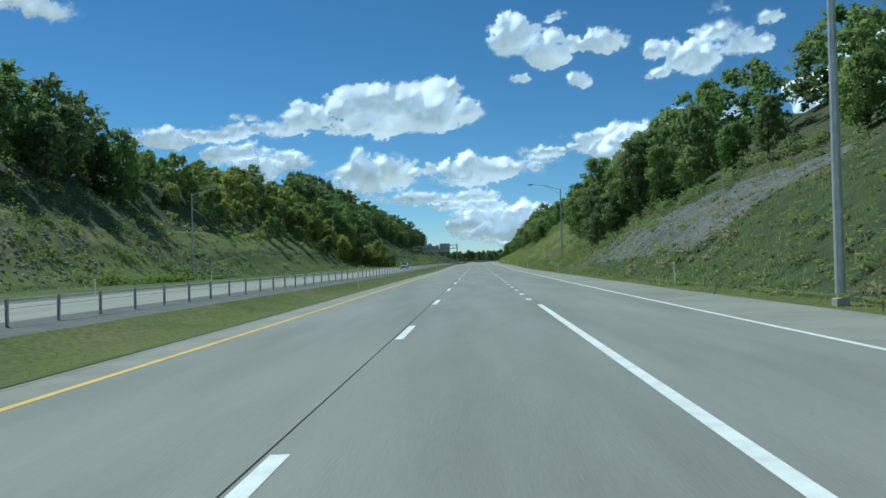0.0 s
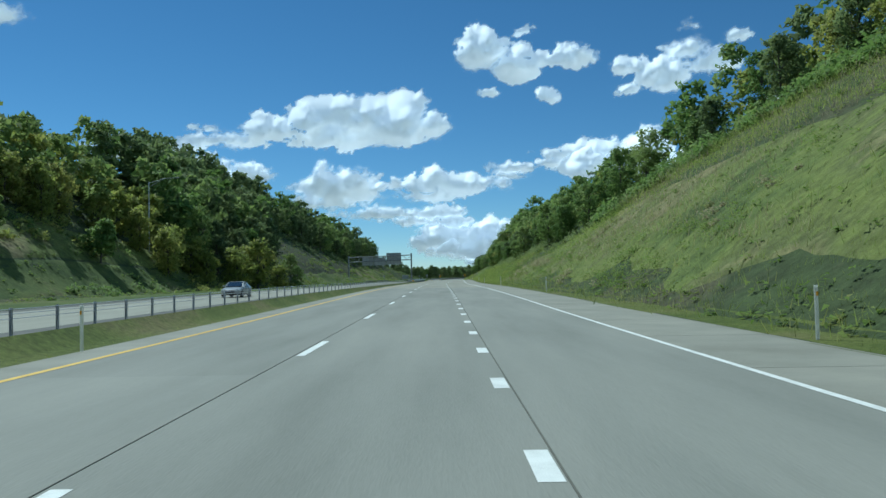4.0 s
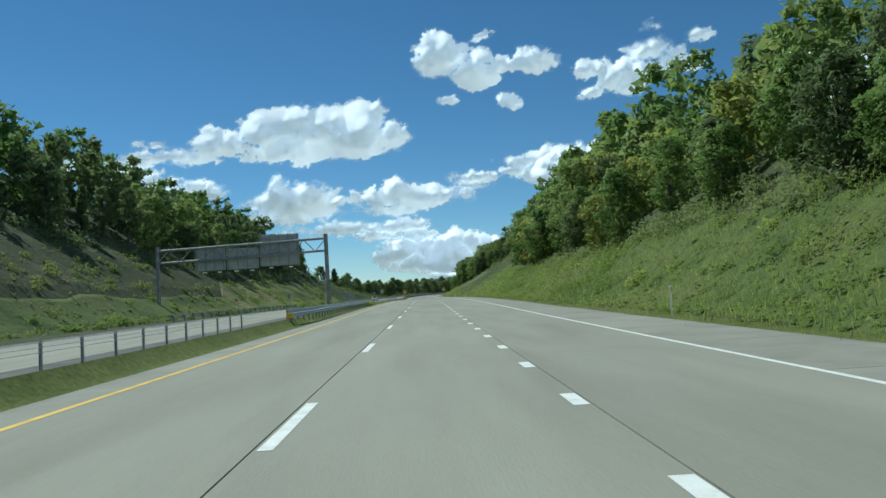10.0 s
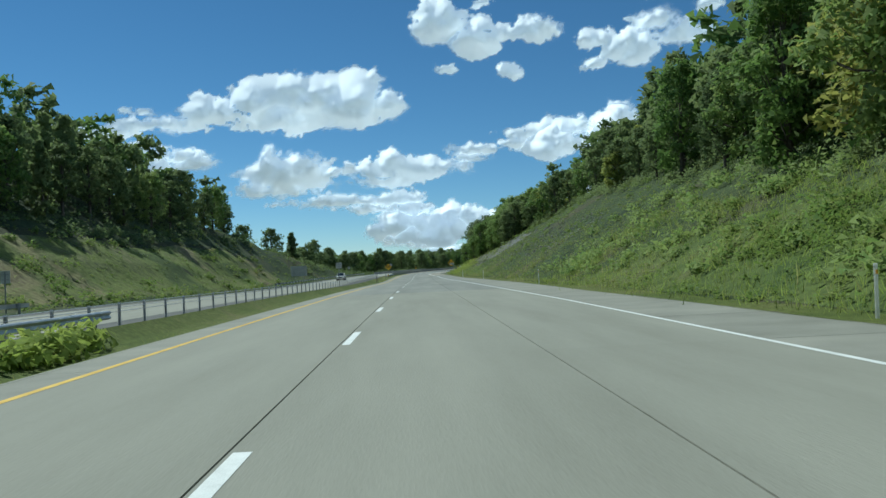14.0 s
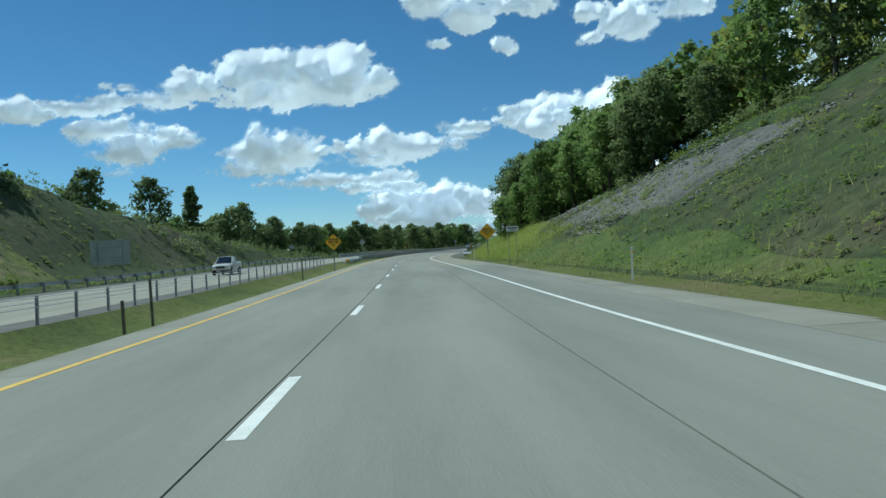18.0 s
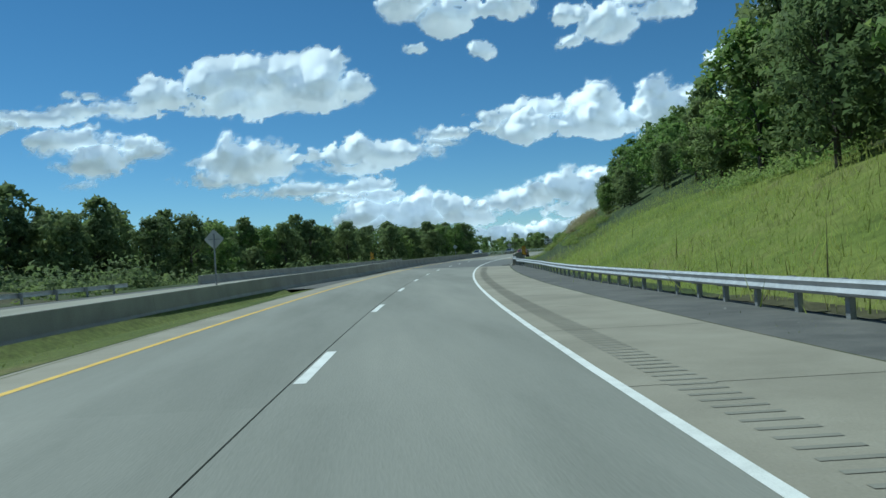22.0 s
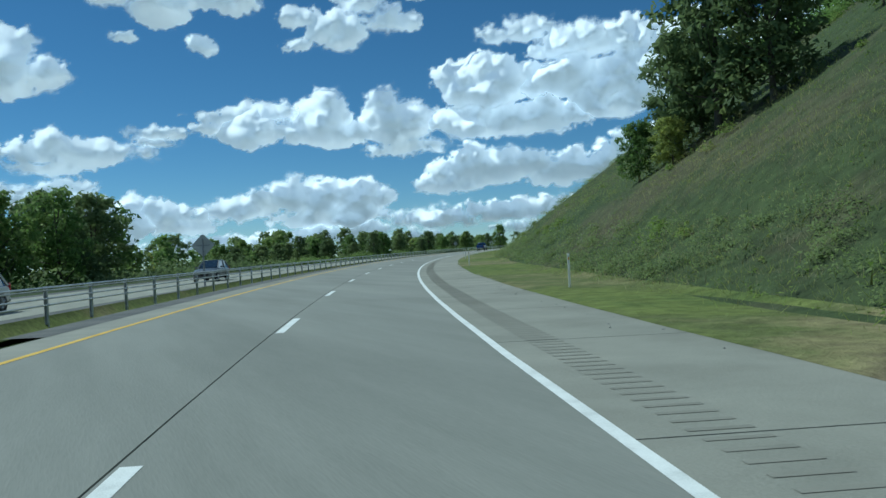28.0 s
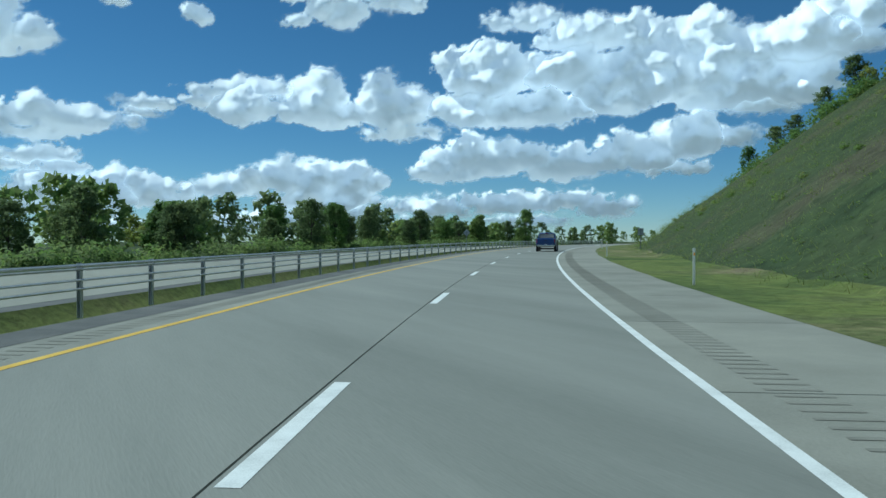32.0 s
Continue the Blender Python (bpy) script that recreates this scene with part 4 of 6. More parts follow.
bushes("tall_weeds", 26, band(427, 438, lambda s: np.full_like(s, 9.3), lambda s: np.full_like(s, 10.6), -1, 0.7, 1.3), 0.8, 80, 0.22, LUSH, "tall bright green weeds round the end of the guard rail")
bushes("shrubs", 210, band(806, 905, lambda s: verge_end(s) + 0.2, lambda s: verge_end(s) + 3.6, 1, 0.5, 1.3), 0.8, 130, 0.075, LEAF_DARK, "dark low brush along the foot of the hill")
bushes("shrubs", 300, band(724, 810, lambda s: verge_end(s) + 2, lambda s: tree_right(s) + 1, 1, 0.4, 1.3, 0.42, 15), 0.8, 130, 0.09, WEEDS, "green shrubs and brambles on the hillside by the bridge")
tufts("dead_stalks", 60, band(596, 730, lambda s: verge_end(s) + 0.5, lambda s: verge_end(s) + 8, 1, 0.7, 1.3), 1.3, 0.25, 2, STALK, "thin dark dead stalks standing in the bright grass", 0.06, "weeds", 0.35)
bushes("shrubs", 240, band(850, 1070, lambda s: crest(s) - 3.5, lambda s: crest(s) + 2.5, 1, 0.6, 1.4), 1.9, 90, 0.36, LEAF, "leafy shrubs along the crest of the hill")
tufts("tall_grass", 4200, band(762, 850, lambda s: verge_end(s) - 0.3, lambda s: verge_end(s) + 9, 1, 0.5, 1.3), 0.15, 0.6, 14, TALL, "olive grass at the foot of the hillside", 0.5)
tufts("dry_grass", 3000, band(762, 850, lambda s: verge_end(s) + 0.2, lambda s: verge_end(s) + 12, 1, 0.5, 1.3, 0.48, 53), 0.16, 0.6, 14, DRY, "dry brown grass in patches on the hillside", 0.5)
tufts("tall_grass", 3600, band(740, 900, lambda s: verge_end(s) + 5, lambda s: verge_end(s) + 17, 1, 0.5, 1.3, 0.4, 45), 0.2, 0.8, 10, TALL, "green grass half way up the hillside")
bushes("dry_brush", 160, band(738, 757, lambda s: 12.4 + (s - 738) * 0.08, lambda s: 15.4 + (s - 738) * 0.08, 1, 0.7, 1.5), 0.9, 110, 0.13, DRY, "patch of dry brown brush on the hillside")
bushes("dry_brush", 420, band(20, 270, lambda s: verge_end(s) + 0.5, lambda s: verge_end(s) + 9, 1, 0.5, 1.2, 0.62, 12), 0.7, 60, 0.14, DRY, "dry brown brush at the foot of the slope")

# loose stones on the slopes
_st = bmesh.new()
bmesh.ops.create_icosphere(_st, subdivisions=1, radius=0.5)
ST_V, ST_F = np.array([v.co[:] for v in _st.verts]), np.array([[v.index for v in f.verts] for f in _st.faces])
_st.free()


def scree(count, s0, s1, lo, hi, sign, size, label, patch=0.0, seed=2):
    s, d, k = band(s0, s1, lo, hi, sign, 0.4, 1.6, patch, seed)(count)
    base = on(s, d, ground_height(s, d) + 0.08 * (size > 0.1))
    n = len(s)
    v = ST_V[None] * (vr.uniform(0.5, 1.4, (n, 1, 3)) * [1, 1, 0.6]) * (k * size)[:, None, None]
    v = v + vr.normal(0, 0.07, v.shape) * (k * size)[:, None, None] + base[:, None]
    f = (ST_F[None] + (np.arange(n) * len(ST_V))[:, None, None]).reshape(-1, 3)
    return tagged(new("scree", mesh_of("scree", v.reshape(-1, 3), f, STONE)), label, "stones", kind="stuff")


cst = lambda v: (lambda s: np.full_like(s, float(v)))
scree(2000, 48, 94, lambda s: 11.6 + (94 - s) * 0.035, lambda s: 15.5 + (94 - s) * 0.23, 1, 0.19, "grey broken stone on the cut slope")
scree(1300, 80, 100, cst(10), cst(14), 1, 0.15, "grey broken stone at the foot of the slope")
scree(1100, 500, 552, cst(15), cst(24), 1, 0.2, "grey rock fragments among the weeds", 0.5)
scree(2400, 566, 600, lambda s: 12 + 0 * s, cst(24), 1, 0.24, "grey shale scree on the steep bank", 0.3)
scree(900, 602, 622, cst(14), cst(19), 1, 0.28, "grey shale scree below the overhanging trees", 0.25, 5)
scree(700, 640, 664, cst(15), cst(20), 1, 0.5, "grey stones below the trees")
scree(1100, 40, 130, lambda s: -base_left(s) + 1.5, lambda s: -base_left(s) + 9, -1, 0.45, "dark grey stones on the far slope", 0.5)
scree(1200, 634, 722, lambda s: right_edge(s) + 0.1, lambda s: verge_end(s) - 0.3, 1, 0.09, "dark gravel below the guard rail")
scree(90, 815, 900, cst(4.0), lambda s: right_edge(s) - 0.1, 1, 0.05, "small loose stones on the shoulder")
scree(70, 690, 717, lambda s: right_edge(s) + 0.2, lambda s: verge_end(s) - 0.8, 1, 0.06, "pale broken stones and rubbish under the guard rail")
bushes("shrubs", 420, band(138, 222, lambda s: tree_right(s) - 2.5, lambda s: tree_right(s) + 4, 1, 0.7, 1.4), 1.7, 80, 0.34, LEAF, "bushy green growth along the crest of the cut")
bushes("shrubs", 70, band(112, 200, lambda s: verge_end(s) + 0.8, lambda s: verge_end(s) + 5.5, 1, 0.6, 1.4, 0.45, 37), 0.8, 130, 0.1, WEEDS, "tangled olive scrub at the foot of the cut slope")
bushes("shrubs", 170, band(718, 748, lambda s: verge_end(s) + 3.5, lambda s: tree_right(s) + 1, 1, 0.5, 1.3, 0.4, 43), 0.9, 170, 0.09, WEEDS, "leafy bushes on the hillside below the trees")
bushes("shrubs", 110, band(424, 490, lambda s: verge_end(s) + 1.5, lambda s: tree_right(s) - 1, 1, 0.5, 1.4), 1.1, 70, 0.24, LEAF, "tall green weeds and saplings on the bank")
bushes("tall_weeds", 150, band(330, 470, lambda s: verge_end(s) + 1.0, lambda s: verge_end(s) + 7, 1, 0.6, 1.4, 0.45, 33), 1.0, 120, 0.14, WEEDS, "tall green weeds in clumps on the bank below the wood")
bushes("shrubs", 70, band(300, 420, lambda s: verge_end(s) + 1.5, lambda s: verge_end(s) + 6, 1, 0.5, 1.2, 0.45, 9), 0.7, 50, 0.2, LUSH, "clumps of bright green weeds on the bank")

# ---- things by the road ----
STEEL = material("galvanised_steel", [(0.40, 0.41, 0.42), (0.52, 0.53, 0.54), (0.62, 0.63, 0.64)], 2.5, 0.42, metal=0.4, bump=0.1, fine=0.3)
DULL_STEEL = material("weathered_steel", [(0.20, 0.21, 0.215), (0.30, 0.31, 0.315), (0.40, 0.41, 0.415)], 2.0, 0.6, metal=0.5, bump=0.15, fine=0.35)
TIMBER = material("weathered_post", [(0.10, 0.085, 0.07), (0.17, 0.15, 0.125), (0.24, 0.215, 0.185)], 2.0, 0.9, bump=0.5, fine=0.4)
PARAPET = material("pale_barrier_concrete", [(0.27, 0.245, 0.20), (0.35, 0.322, 0.27), (0.42, 0.39, 0.33)], 0.6, 0.9, bump=0.3, bump_scale=25, fine=0.35)
GREY_WALL = material("grey_barrier_concrete", [(0.27, 0.26, 0.23), (0.35, 0.34, 0.30), (0.42, 0.41, 0.365)], 0.6, 0.92, bump=0.3, bump_scale=25, fine=0.4)
SIGN_BACK = material("aluminium_sign_back", [(0.36, 0.37, 0.355), (0.44, 0.45, 0.435), (0.50, 0.51, 0.49)], 1.5, 0.55, metal=0.15, fine=0.3)
SIGN_WHITE = material("white_sign_face", [(0.68, 0.69, 0.68), (0.78, 0.79, 0.78)], 2.0, 0.5)
SIGN_BLACK = material("black_sign_face", [(0.012, 0.012, 0.013), (0.022, 0.022, 0.024)], 2.0, 0.5)
SIGN_YELLOW = material("yellow_sign_face", [(0.88, 0.46, 0.02), (0.95, 0.54, 0.03)], 2.0, 0.5)
DEL_WHITE = material("white_plastic_post", [(0.68, 0.70, 0.67), (0.8, 0.81, 0.78)], 3.0, 0.6, fine=0.4, translucent=0.65)
AMBER = material("amber_reflector", [(0.8, 0.35, 0.02), (0.9, 0.45, 0.04)], 5.0, 0.3)
RUBBER = material("tyre_rubber", [(0.015, 0.015, 0.015), (0.03, 0.03, 0.03)], 4.0, 0.85)
RIM = material("alloy_rim", [(0.4, 0.4, 0.41), (0.55, 0.55, 0.56)], 4.0, 0.35, metal=0.9)
GLASS_DARK = material("tinted_car_glass", [(0.012, 0.015, 0.017), (0.022, 0.027, 0.03)], 2.0, 0.05, spec=1.0, coat=1.0)
TRIM = material("black_trim", [(0.015, 0.015, 0.016), (0.03, 0.03, 0.031)], 4.0, 0.6)
TAIL = material("tail_lamp_red", [(0.30, 0.008, 0.01), (0.42, 0.02, 0.02)], 5.0, 0.15, coat=0.6)
LAMP_CLEAR = material("headlamp_lens", [(0.6, 0.62, 0.63), (0.75, 0.77, 0.78)], 5.0, 0.12, coat=0.5)
CHROME = material("chrome_trim", [(0.6, 0.6, 0.61), (0.7, 0.7, 0.71)], 5.0, 0.15, metal=1.0)
PLATE = material("licence_plate", [(0.5, 0.52, 0.55), (0.62, 0.64, 0.66)], 5.0, 0.5)
GRATE = material("rusty_grate", [(0.05, 0.045, 0.04), (0.10, 0.08, 0.065)], 5.0, 0.8, metal=0.5)


def part(name, bm, mat, parent, label=""):
    """Links a bmesh as one mesh object under a thing or a part."""
    me = bpy.data.meshes.new(name)
    bm.normal_update()
    bm.to_mesh(me)
    bm.free()
    me.materials.append(mat)
    ob = new(name, me)
    ob.parent = parent
    if label:
        ob["label"] = label
    return ob


def box(size, at=(0, 0, 0), bevel=0.0, m=None):
    bm = bmesh.new()
    bmesh.ops.create_cube(bm, size=1.0, matrix=Matrix.Translation(at) @ (m or Matrix()) @ Matrix.Diagonal((*size, 1)))
    if bevel:
        bmesh.ops.bevel(bm, geom=list(bm.edges), offset=bevel, segments=2, affect="EDGES", profile=0.6)
    return bm


def join(*bms):
    out = bmesh.new()
    for b in bms:
        me = bpy.data.meshes.new("tmp")
        b.to_mesh(me)
        b.free()
        out.from_mesh(me)
        bpy.data.meshes.remove(me)
    return out


def rod(a, b, r, r2=None, sides=10):
    """A round bar from a to b."""
    a, b = Vector(a), Vector(b)
    bm = bmesh.new()
    q = (b - a).to_track_quat("Z", "Y").to_matrix().to_4x4()
    bmesh.ops.create_cone(bm, cap_ends=True, segments=sides, radius1=r, radius2=r if r2 is None else r2, depth=(b - a).length, matrix=Matrix.Translation((a + b) / 2) @ q)
    return bm


def raw(verts, faces):
    bm = bmesh.new()
    vs = [bm.verts.new(v) for v in verts]
    for f in faces:
        bm.faces.new([vs[i] for i in f])
    return bm


def sweep(s0, s1, d, z, section, step=4.0, closed=True, caps=True):
    """A section of (out, up) points swept along the road at offset d, height z."""
    ss = np.linspace(s0, s1, max(2, int(math.ceil((s1 - s0) / step)) + 1))
    f = lambda v: v(ss) if callable(v) else np.full(len(ss), float(v))
    dd, zz = f(d), f(z)
    sec = np.array(section, float)
    v = np.stack([on(ss, dd + o, zz + u) for o, u in sec], 1).reshape(-1, 3)
    m = len(sec)
    faces = []
    for i in range(len(ss) - 1):
        for k in range(m if closed else m - 1):
            faces.append((i * m + k, i * m + (k + 1) % m, (i + 1) * m + (k + 1) % m, (i + 1) * m + k))
    bm = raw([tuple(p) for p in v], faces)
    if caps and closed:
        bm.verts.ensure_lookup_table()
        bm.faces.new([bm.verts[k] for k in range(m)][::-1])
        bm.faces.new([bm.verts[len(v) - m + k] for k in range(m)])
    return bm


def lettering(text, size, at, mat, parent, name="lettering", narrow=1.0, bold=0.008):
    """Flat letters in the built-in font, standing in the xz plane and facing -y."""
    cu = bpy.data.curves.new(name, "FONT")
    cu.body, cu.size, cu.align_x, cu.align_y, cu.extrude, cu.offset = text, size, "CENTER", "CENTER", 0.004, bold
    cu.space_line = 0.95
    cu.resolution_u = 3
    tmp = new("tmp", cu)
    bpy.context.view_layer.update()
    me = bpy.data.meshes.new_from_object(tmp.evaluated_get(bpy.context.evaluated_depsgraph_get()))
    bpy.data.objects.remove(tmp)
    bpy.data.curves.remove(cu)
    me.name = name
    me.materials.clear()
    me.materials.append(mat)
    ob = new(name, me)
    ob.parent = parent
    ob.matrix_basis = pose(*at, 90, 0, 0) @ Matrix.Diagonal((narrow, 1, 1, 1))
    return ob


# cable barriers
def cable_barrier(s0, s1, gap, d, z, tall, cables, label, thick=0.014):
    e = anchor("cable_barrier", label, "crash barrier", "median barriers")
    post = join(box((0.09, 0.012, tall + 0.2), (0, 0.04, tall / 2 - 0.1)), box((0.012, 0.08, tall + 0.2), (0.039, 0, tall / 2 - 0.1)), box((0.012, 0.08, tall + 0.2), (-0.039, 0, tall / 2 - 0.1)))
    first = part("post", post, STEEL, e)
    me = first.data
    bpy.data.objects.remove(first)
    s = s0
    while s < s1:
        ob = new("post", me)
        ob.parent = e
        ob.matrix_basis = stand(s, float(d(s)), float(z(s)), vr.uniform(-4, 4), vr.uniform(-2.0, 2.0))
        s += gap
    for h in cables:
        part("cable", sweep(s0 - 1, s1 + 0.5, d, lambda q: z(q) + h, [(0.055, -thick), (0.065 + thick, 0), (0.055, thick), (0.055 - thick, 0)], 4), STEEL, e)


cable_barrier(-8, 355, 3.0, fence_d, fence_z, 0.78, (0.42, 0.58, 0.73), "steel cable barrier with thin posts along the grass median")
cable_barrier(432, 633, 3.0, fence_d, fence_z, 0.78, (0.42, 0.58, 0.73), "steel cable barrier on dark posts beside the far carriageway")
tail_d = lin((818, -9.2), (840, -8.8), (1200, -8.6))
cable_barrier(822, 1130, 3.05, tail_d, lambda q: 0 * q - 0.05, 0.92, (0.40, 0.58, 0.80, 0.88), "steel cable barrier with wide posts round the bend", 0.026)

W_BEAM = [(0.0, -0.155), (0.05, -0.13), (0.08, -0.09), (0.05, -0.045), (0.02, 0.0), (0.05, 0.045), (0.08, 0.09), (0.05, 0.13), (0.0, 0.155), (-0.008, 0.155), (0.012, 0.0), (-0.008, -0.155)]


def guard_rail(s0, s1, d, z, top, side, gap, label, posts=STEEL):
    """A corrugated beam on posts; side is -1 where it faces the road from the right."""
    e = anchor("guard_rail", label, "guard rail", "guard rails")
    sec = [(o * -side * -1, u + top - 0.16) for o, u in W_BEAM]
    part("beam", sweep(s0, s1, d, z, sec, 2.5), STEEL, e)
    proto = part("post", join(box((0.11, 0.15, top + 0.45), (-side * 0.2, 0, (top - 0.45) / 2 - 0.04)), box((0.13, 0.15, 0.34), (-side * 0.08, 0, top - 0.17))), TIMBER if posts is TIMBER else DULL_STEEL, e)
    me = proto.data
    bpy.data.objects.remove(proto)
    s = s0 + 0.6
    while s < s1:
        dd = float(d(s)) if callable(d) else d
        zz = float(z(s)) if callable(z) else z
        ob = new("post", me)
        ob.parent = e
        ob.matrix_basis = stand(s, dd, zz)
        s += gap
    return e


guard_rail(634, 719, lin((634, 7.7), (642, 7.15), (700, 7.05), (714, 6.3), (719, 5.75)), 0.0, 0.72, -1, 1.95, "galvanised guard rail on posts above dark gravel")
guard_rail(719.1, 723.6, lin((719, 5.75), (723.6, 5.42)), 0.06, 0.82, -1, 1.0, "heavy galvanised rail bolted to the parapet end")
guard_rail(356, 428, lin((356, -9.7), (363, -9.3), (428, -9.3)), -0.22, 0.66, 1, 1.95, "galvanised guard rail flaring away along the grass median")
guard_rail(368, 441.5, lin((368, -12.2), (382, -11.2), (441, -11.0)), -0.2, 0.70, 1, 1.95, "second guard rail behind the first in the median")
guard_rail(634.6, 652, lin((634, -9.6), (652, -9.5)), -0.32, 0.68, 1, 1.95, "galvanised guard rail leading to the concrete median wall")
guard_rail(806, 822, lin((806, -7.6), (814, -8.7), (822, -9.1)), -0.03, 0.74, 1, 1.95, "galvanised guard rail at the end of the median wall")
guard_rail(560, 700, lambda q: opp_far(q) - 1.2, lambda q: opp_z(q), 0.72, -1, 3.8, "long guard rail on the far side of the other road")
guard_rail(384, 470, lambda q: opp_far(q) - 1.5, lambda q: opp_z(q), 0.72, -1, 3.8, "guard rail beyond the other road near the gantry")
end = anchor("barrier_end_terminal", "yellow and black striped end of the guard rail", "guard rail")
part("nose", box((0.46, 0.06, 0.36), (0, 0, 0.5), 0.015), SIGN_YELLOW, end)
part("stub", box((0.16, 0.5, 0.42), (0, 0.3, 0.3), 0.02), DULL_STEEL, end)
end.matrix_world = stand(354.8, -9.72, -0.25)
copy_thing(end, stand(633.2, -9.6, -0.3))


# concrete walls
def wall(name, s0, s1, d, section, mat, label, joint=7.5, z=0.0):
    e = anchor(name, label, "concrete barrier")
    s = s0
    while s < s1 - 0.1:
        t = min(s + joint, s1)
        part("wall_section", sweep(s, t - 0.018, d, z, section, 3.8), mat, e)
        s = t
    return e


RIGHT_SEC = [(0.30, -0.3), (-0.03, -0.3), (-0.03, 0.06), (0.04, 0.26), (0.10, 1.10), (0.115, 1.13), (0.31, 1.13), (0.33, 1.10)]
wall("bridge_parapet", 723.4, 764.6, lambda q: 5.28 + 0 * q, RIGHT_SEC, PARAPET, "pale beige concrete bridge parapet with a sloping foot", 12.5)
LEFT_SEC = [(-0.30, -0.3), (0.14, -0.3), (0.14, 0.08), (-0.02, 0.30), (-0.08, 0.83), (-0.1, 0.85), (-0.24, 0.85), (-0.26, 0.83)]
wall("median_wall", 652, 812, lin((652, -9.7), (664, -9.2), (677, -8.6), (700, -7.1), (760, -7.0), (812, -7.6)), LEFT_SEC, GREY_WALL, "grey stained concrete median wall beside the bridge", 6.1, lin((652, -0.28), (690, -0.1), (705, 0.0)))
wall("far_parapet", 711, 800, lambda q: opp_far(q) + 0.4 + 0 * q, LEFT_SEC, GREY_WALL, "grey concrete parapet on the far side of the other bridge", 9.0, -0.3)
wall("far_median_wall", 737, 806, lambda q: opp_near(q) - 0.6, LEFT_SEC, GREY_WALL, "grey concrete wall along the other bridge", 9.0, -0.3)
strip("dirt_margin", 679, 820, lambda q: lin((679, -8.3), (690, -7.6), (700, -6.95), (812, -7.3))(q), -6.45, 0.006, OLD_ASPHALT, 4).parent = road


def drain(s, d):
    e = anchor("storm_drain", "concrete storm drain inlet with a rusty iron grate", "drain")
    part("curb_box", join(box((0.2, 1.5, 0.2), (0.6, 0, 0.05), 0.03), box((1.0, 1.6, 0.1), (0.0, 0, -0.035), 0.01)), PARAPET, e)
    for k in range(7):
        part("grate_bar", box((0.9, 0.06, 0.03), (-0.1, -0.55 + k * 0.18, 0.03)), GRATE, e)
    part("pit", box((0.8, 1.1, 0.02), (-0.05, 0, 0.012)), GRATE, e, "rust-brown opening")
    e.matrix_world = stand(s, d)


drain(721.2, 4.7)
drain(766.4, 4.55)


# delineator posts
def delineator():
    e = anchor("delineator_post", "thin white plastic marker post with an amber reflector", "marker post", "marker posts")
    part("post", rod((0, 0, -0.1), (0, 0, 1.12), 0.04, None, 12), DEL_WHITE, e)
    part("cap", box((0.09, 0.02, 0.09), (0, 0, 1.135), 0.006), DEL_WHITE, e, "flattened white top")
    part("reflector", box((0.05, 0.008, 0.09), (0, -0.042, 1.0), 0.003), AMBER, e, "amber reflector")
    return e


_del = delineator()
spots = [(37.4, 9.2), (94, 9.6), (139, 8.9), (231, 9.2), (282, 9.3), (521, 8.5), (552, 7.3), (608.2, 6.4), (830.7, 6.3), (866, 5.6), (902, 5.5), (937.7, 5.35), (971, 5.3), (1010, 5.4), (90, -14.0), (140.7, -7.5), (58.6, -9.2), (73, -25.5), (51, -25.8), (888, -7.6), (330, 9.4), (185, 9.3), (430, 9.3), (475, 9.2)]
for s, d in spots:
    copy_thing(_del, stand(s, d, float(ground_height(s, d)), vr.uniform(-5, 5), vr.uniform(-2.5, 2.5)))
for o in (*_del.children, _del):
    bpy.data.objects.remove(o)


# lamp posts
def street_lamp(s, d, tall, arm, label):
    e = anchor("street_lamp", label, "street lamp", "street lamps")
    part("base", box((0.34, 0.34, 0.3), (0, 0, 0.02), 0.04), GREY_WALL, e)
    part("pole", rod((0, 0, 0.3), (0, 0, tall), 0.13, 0.075, 12), STEEL, e)
    part("arm", join(rod((0, 0, tall - 0.25), (arm * 0.55, 0, tall + 0.45), 0.035), rod((arm * 0.55, 0, tall + 0.45), (arm, 0, tall + 0.6), 0.032), rod((0, 0, tall - 0.9), (arm * 0.55, 0, tall + 0.4), 0.022)), STEEL, e)
    head = part("lamp_head", box((0.75, 0.28, 0.16), (arm + (0.3 if arm > 0 else -0.3), 0, tall + 0.6), 0.06), DULL_STEEL, e)
    part("lens", box((0.5, 0.2, 0.05), (arm + (0.32 if arm > 0 else -0.32), 0, tall + 0.51), 0.02), LAMP_CLEAR, head)
    e.matrix_world = stand(s, d, max(0.0, float(ground_height(s, d)) - 0.1))


street_lamp(20.5, 9.2, 12.2, -3.8, "tall galvanised street lamp with a long arm over the shoulder")
street_lamp(113.2, 12.2, 10.9, -4.0, "tall galvanised street lamp on the bank by the trees")
street_lamp(105.8, -39.4, 11.8, 4.6, "galvanised street lamp beyond the far carriageway")
street_lamp(247, -46.0, 11.5, 4.2, "galvanised street lamp standing before the wooded slope")


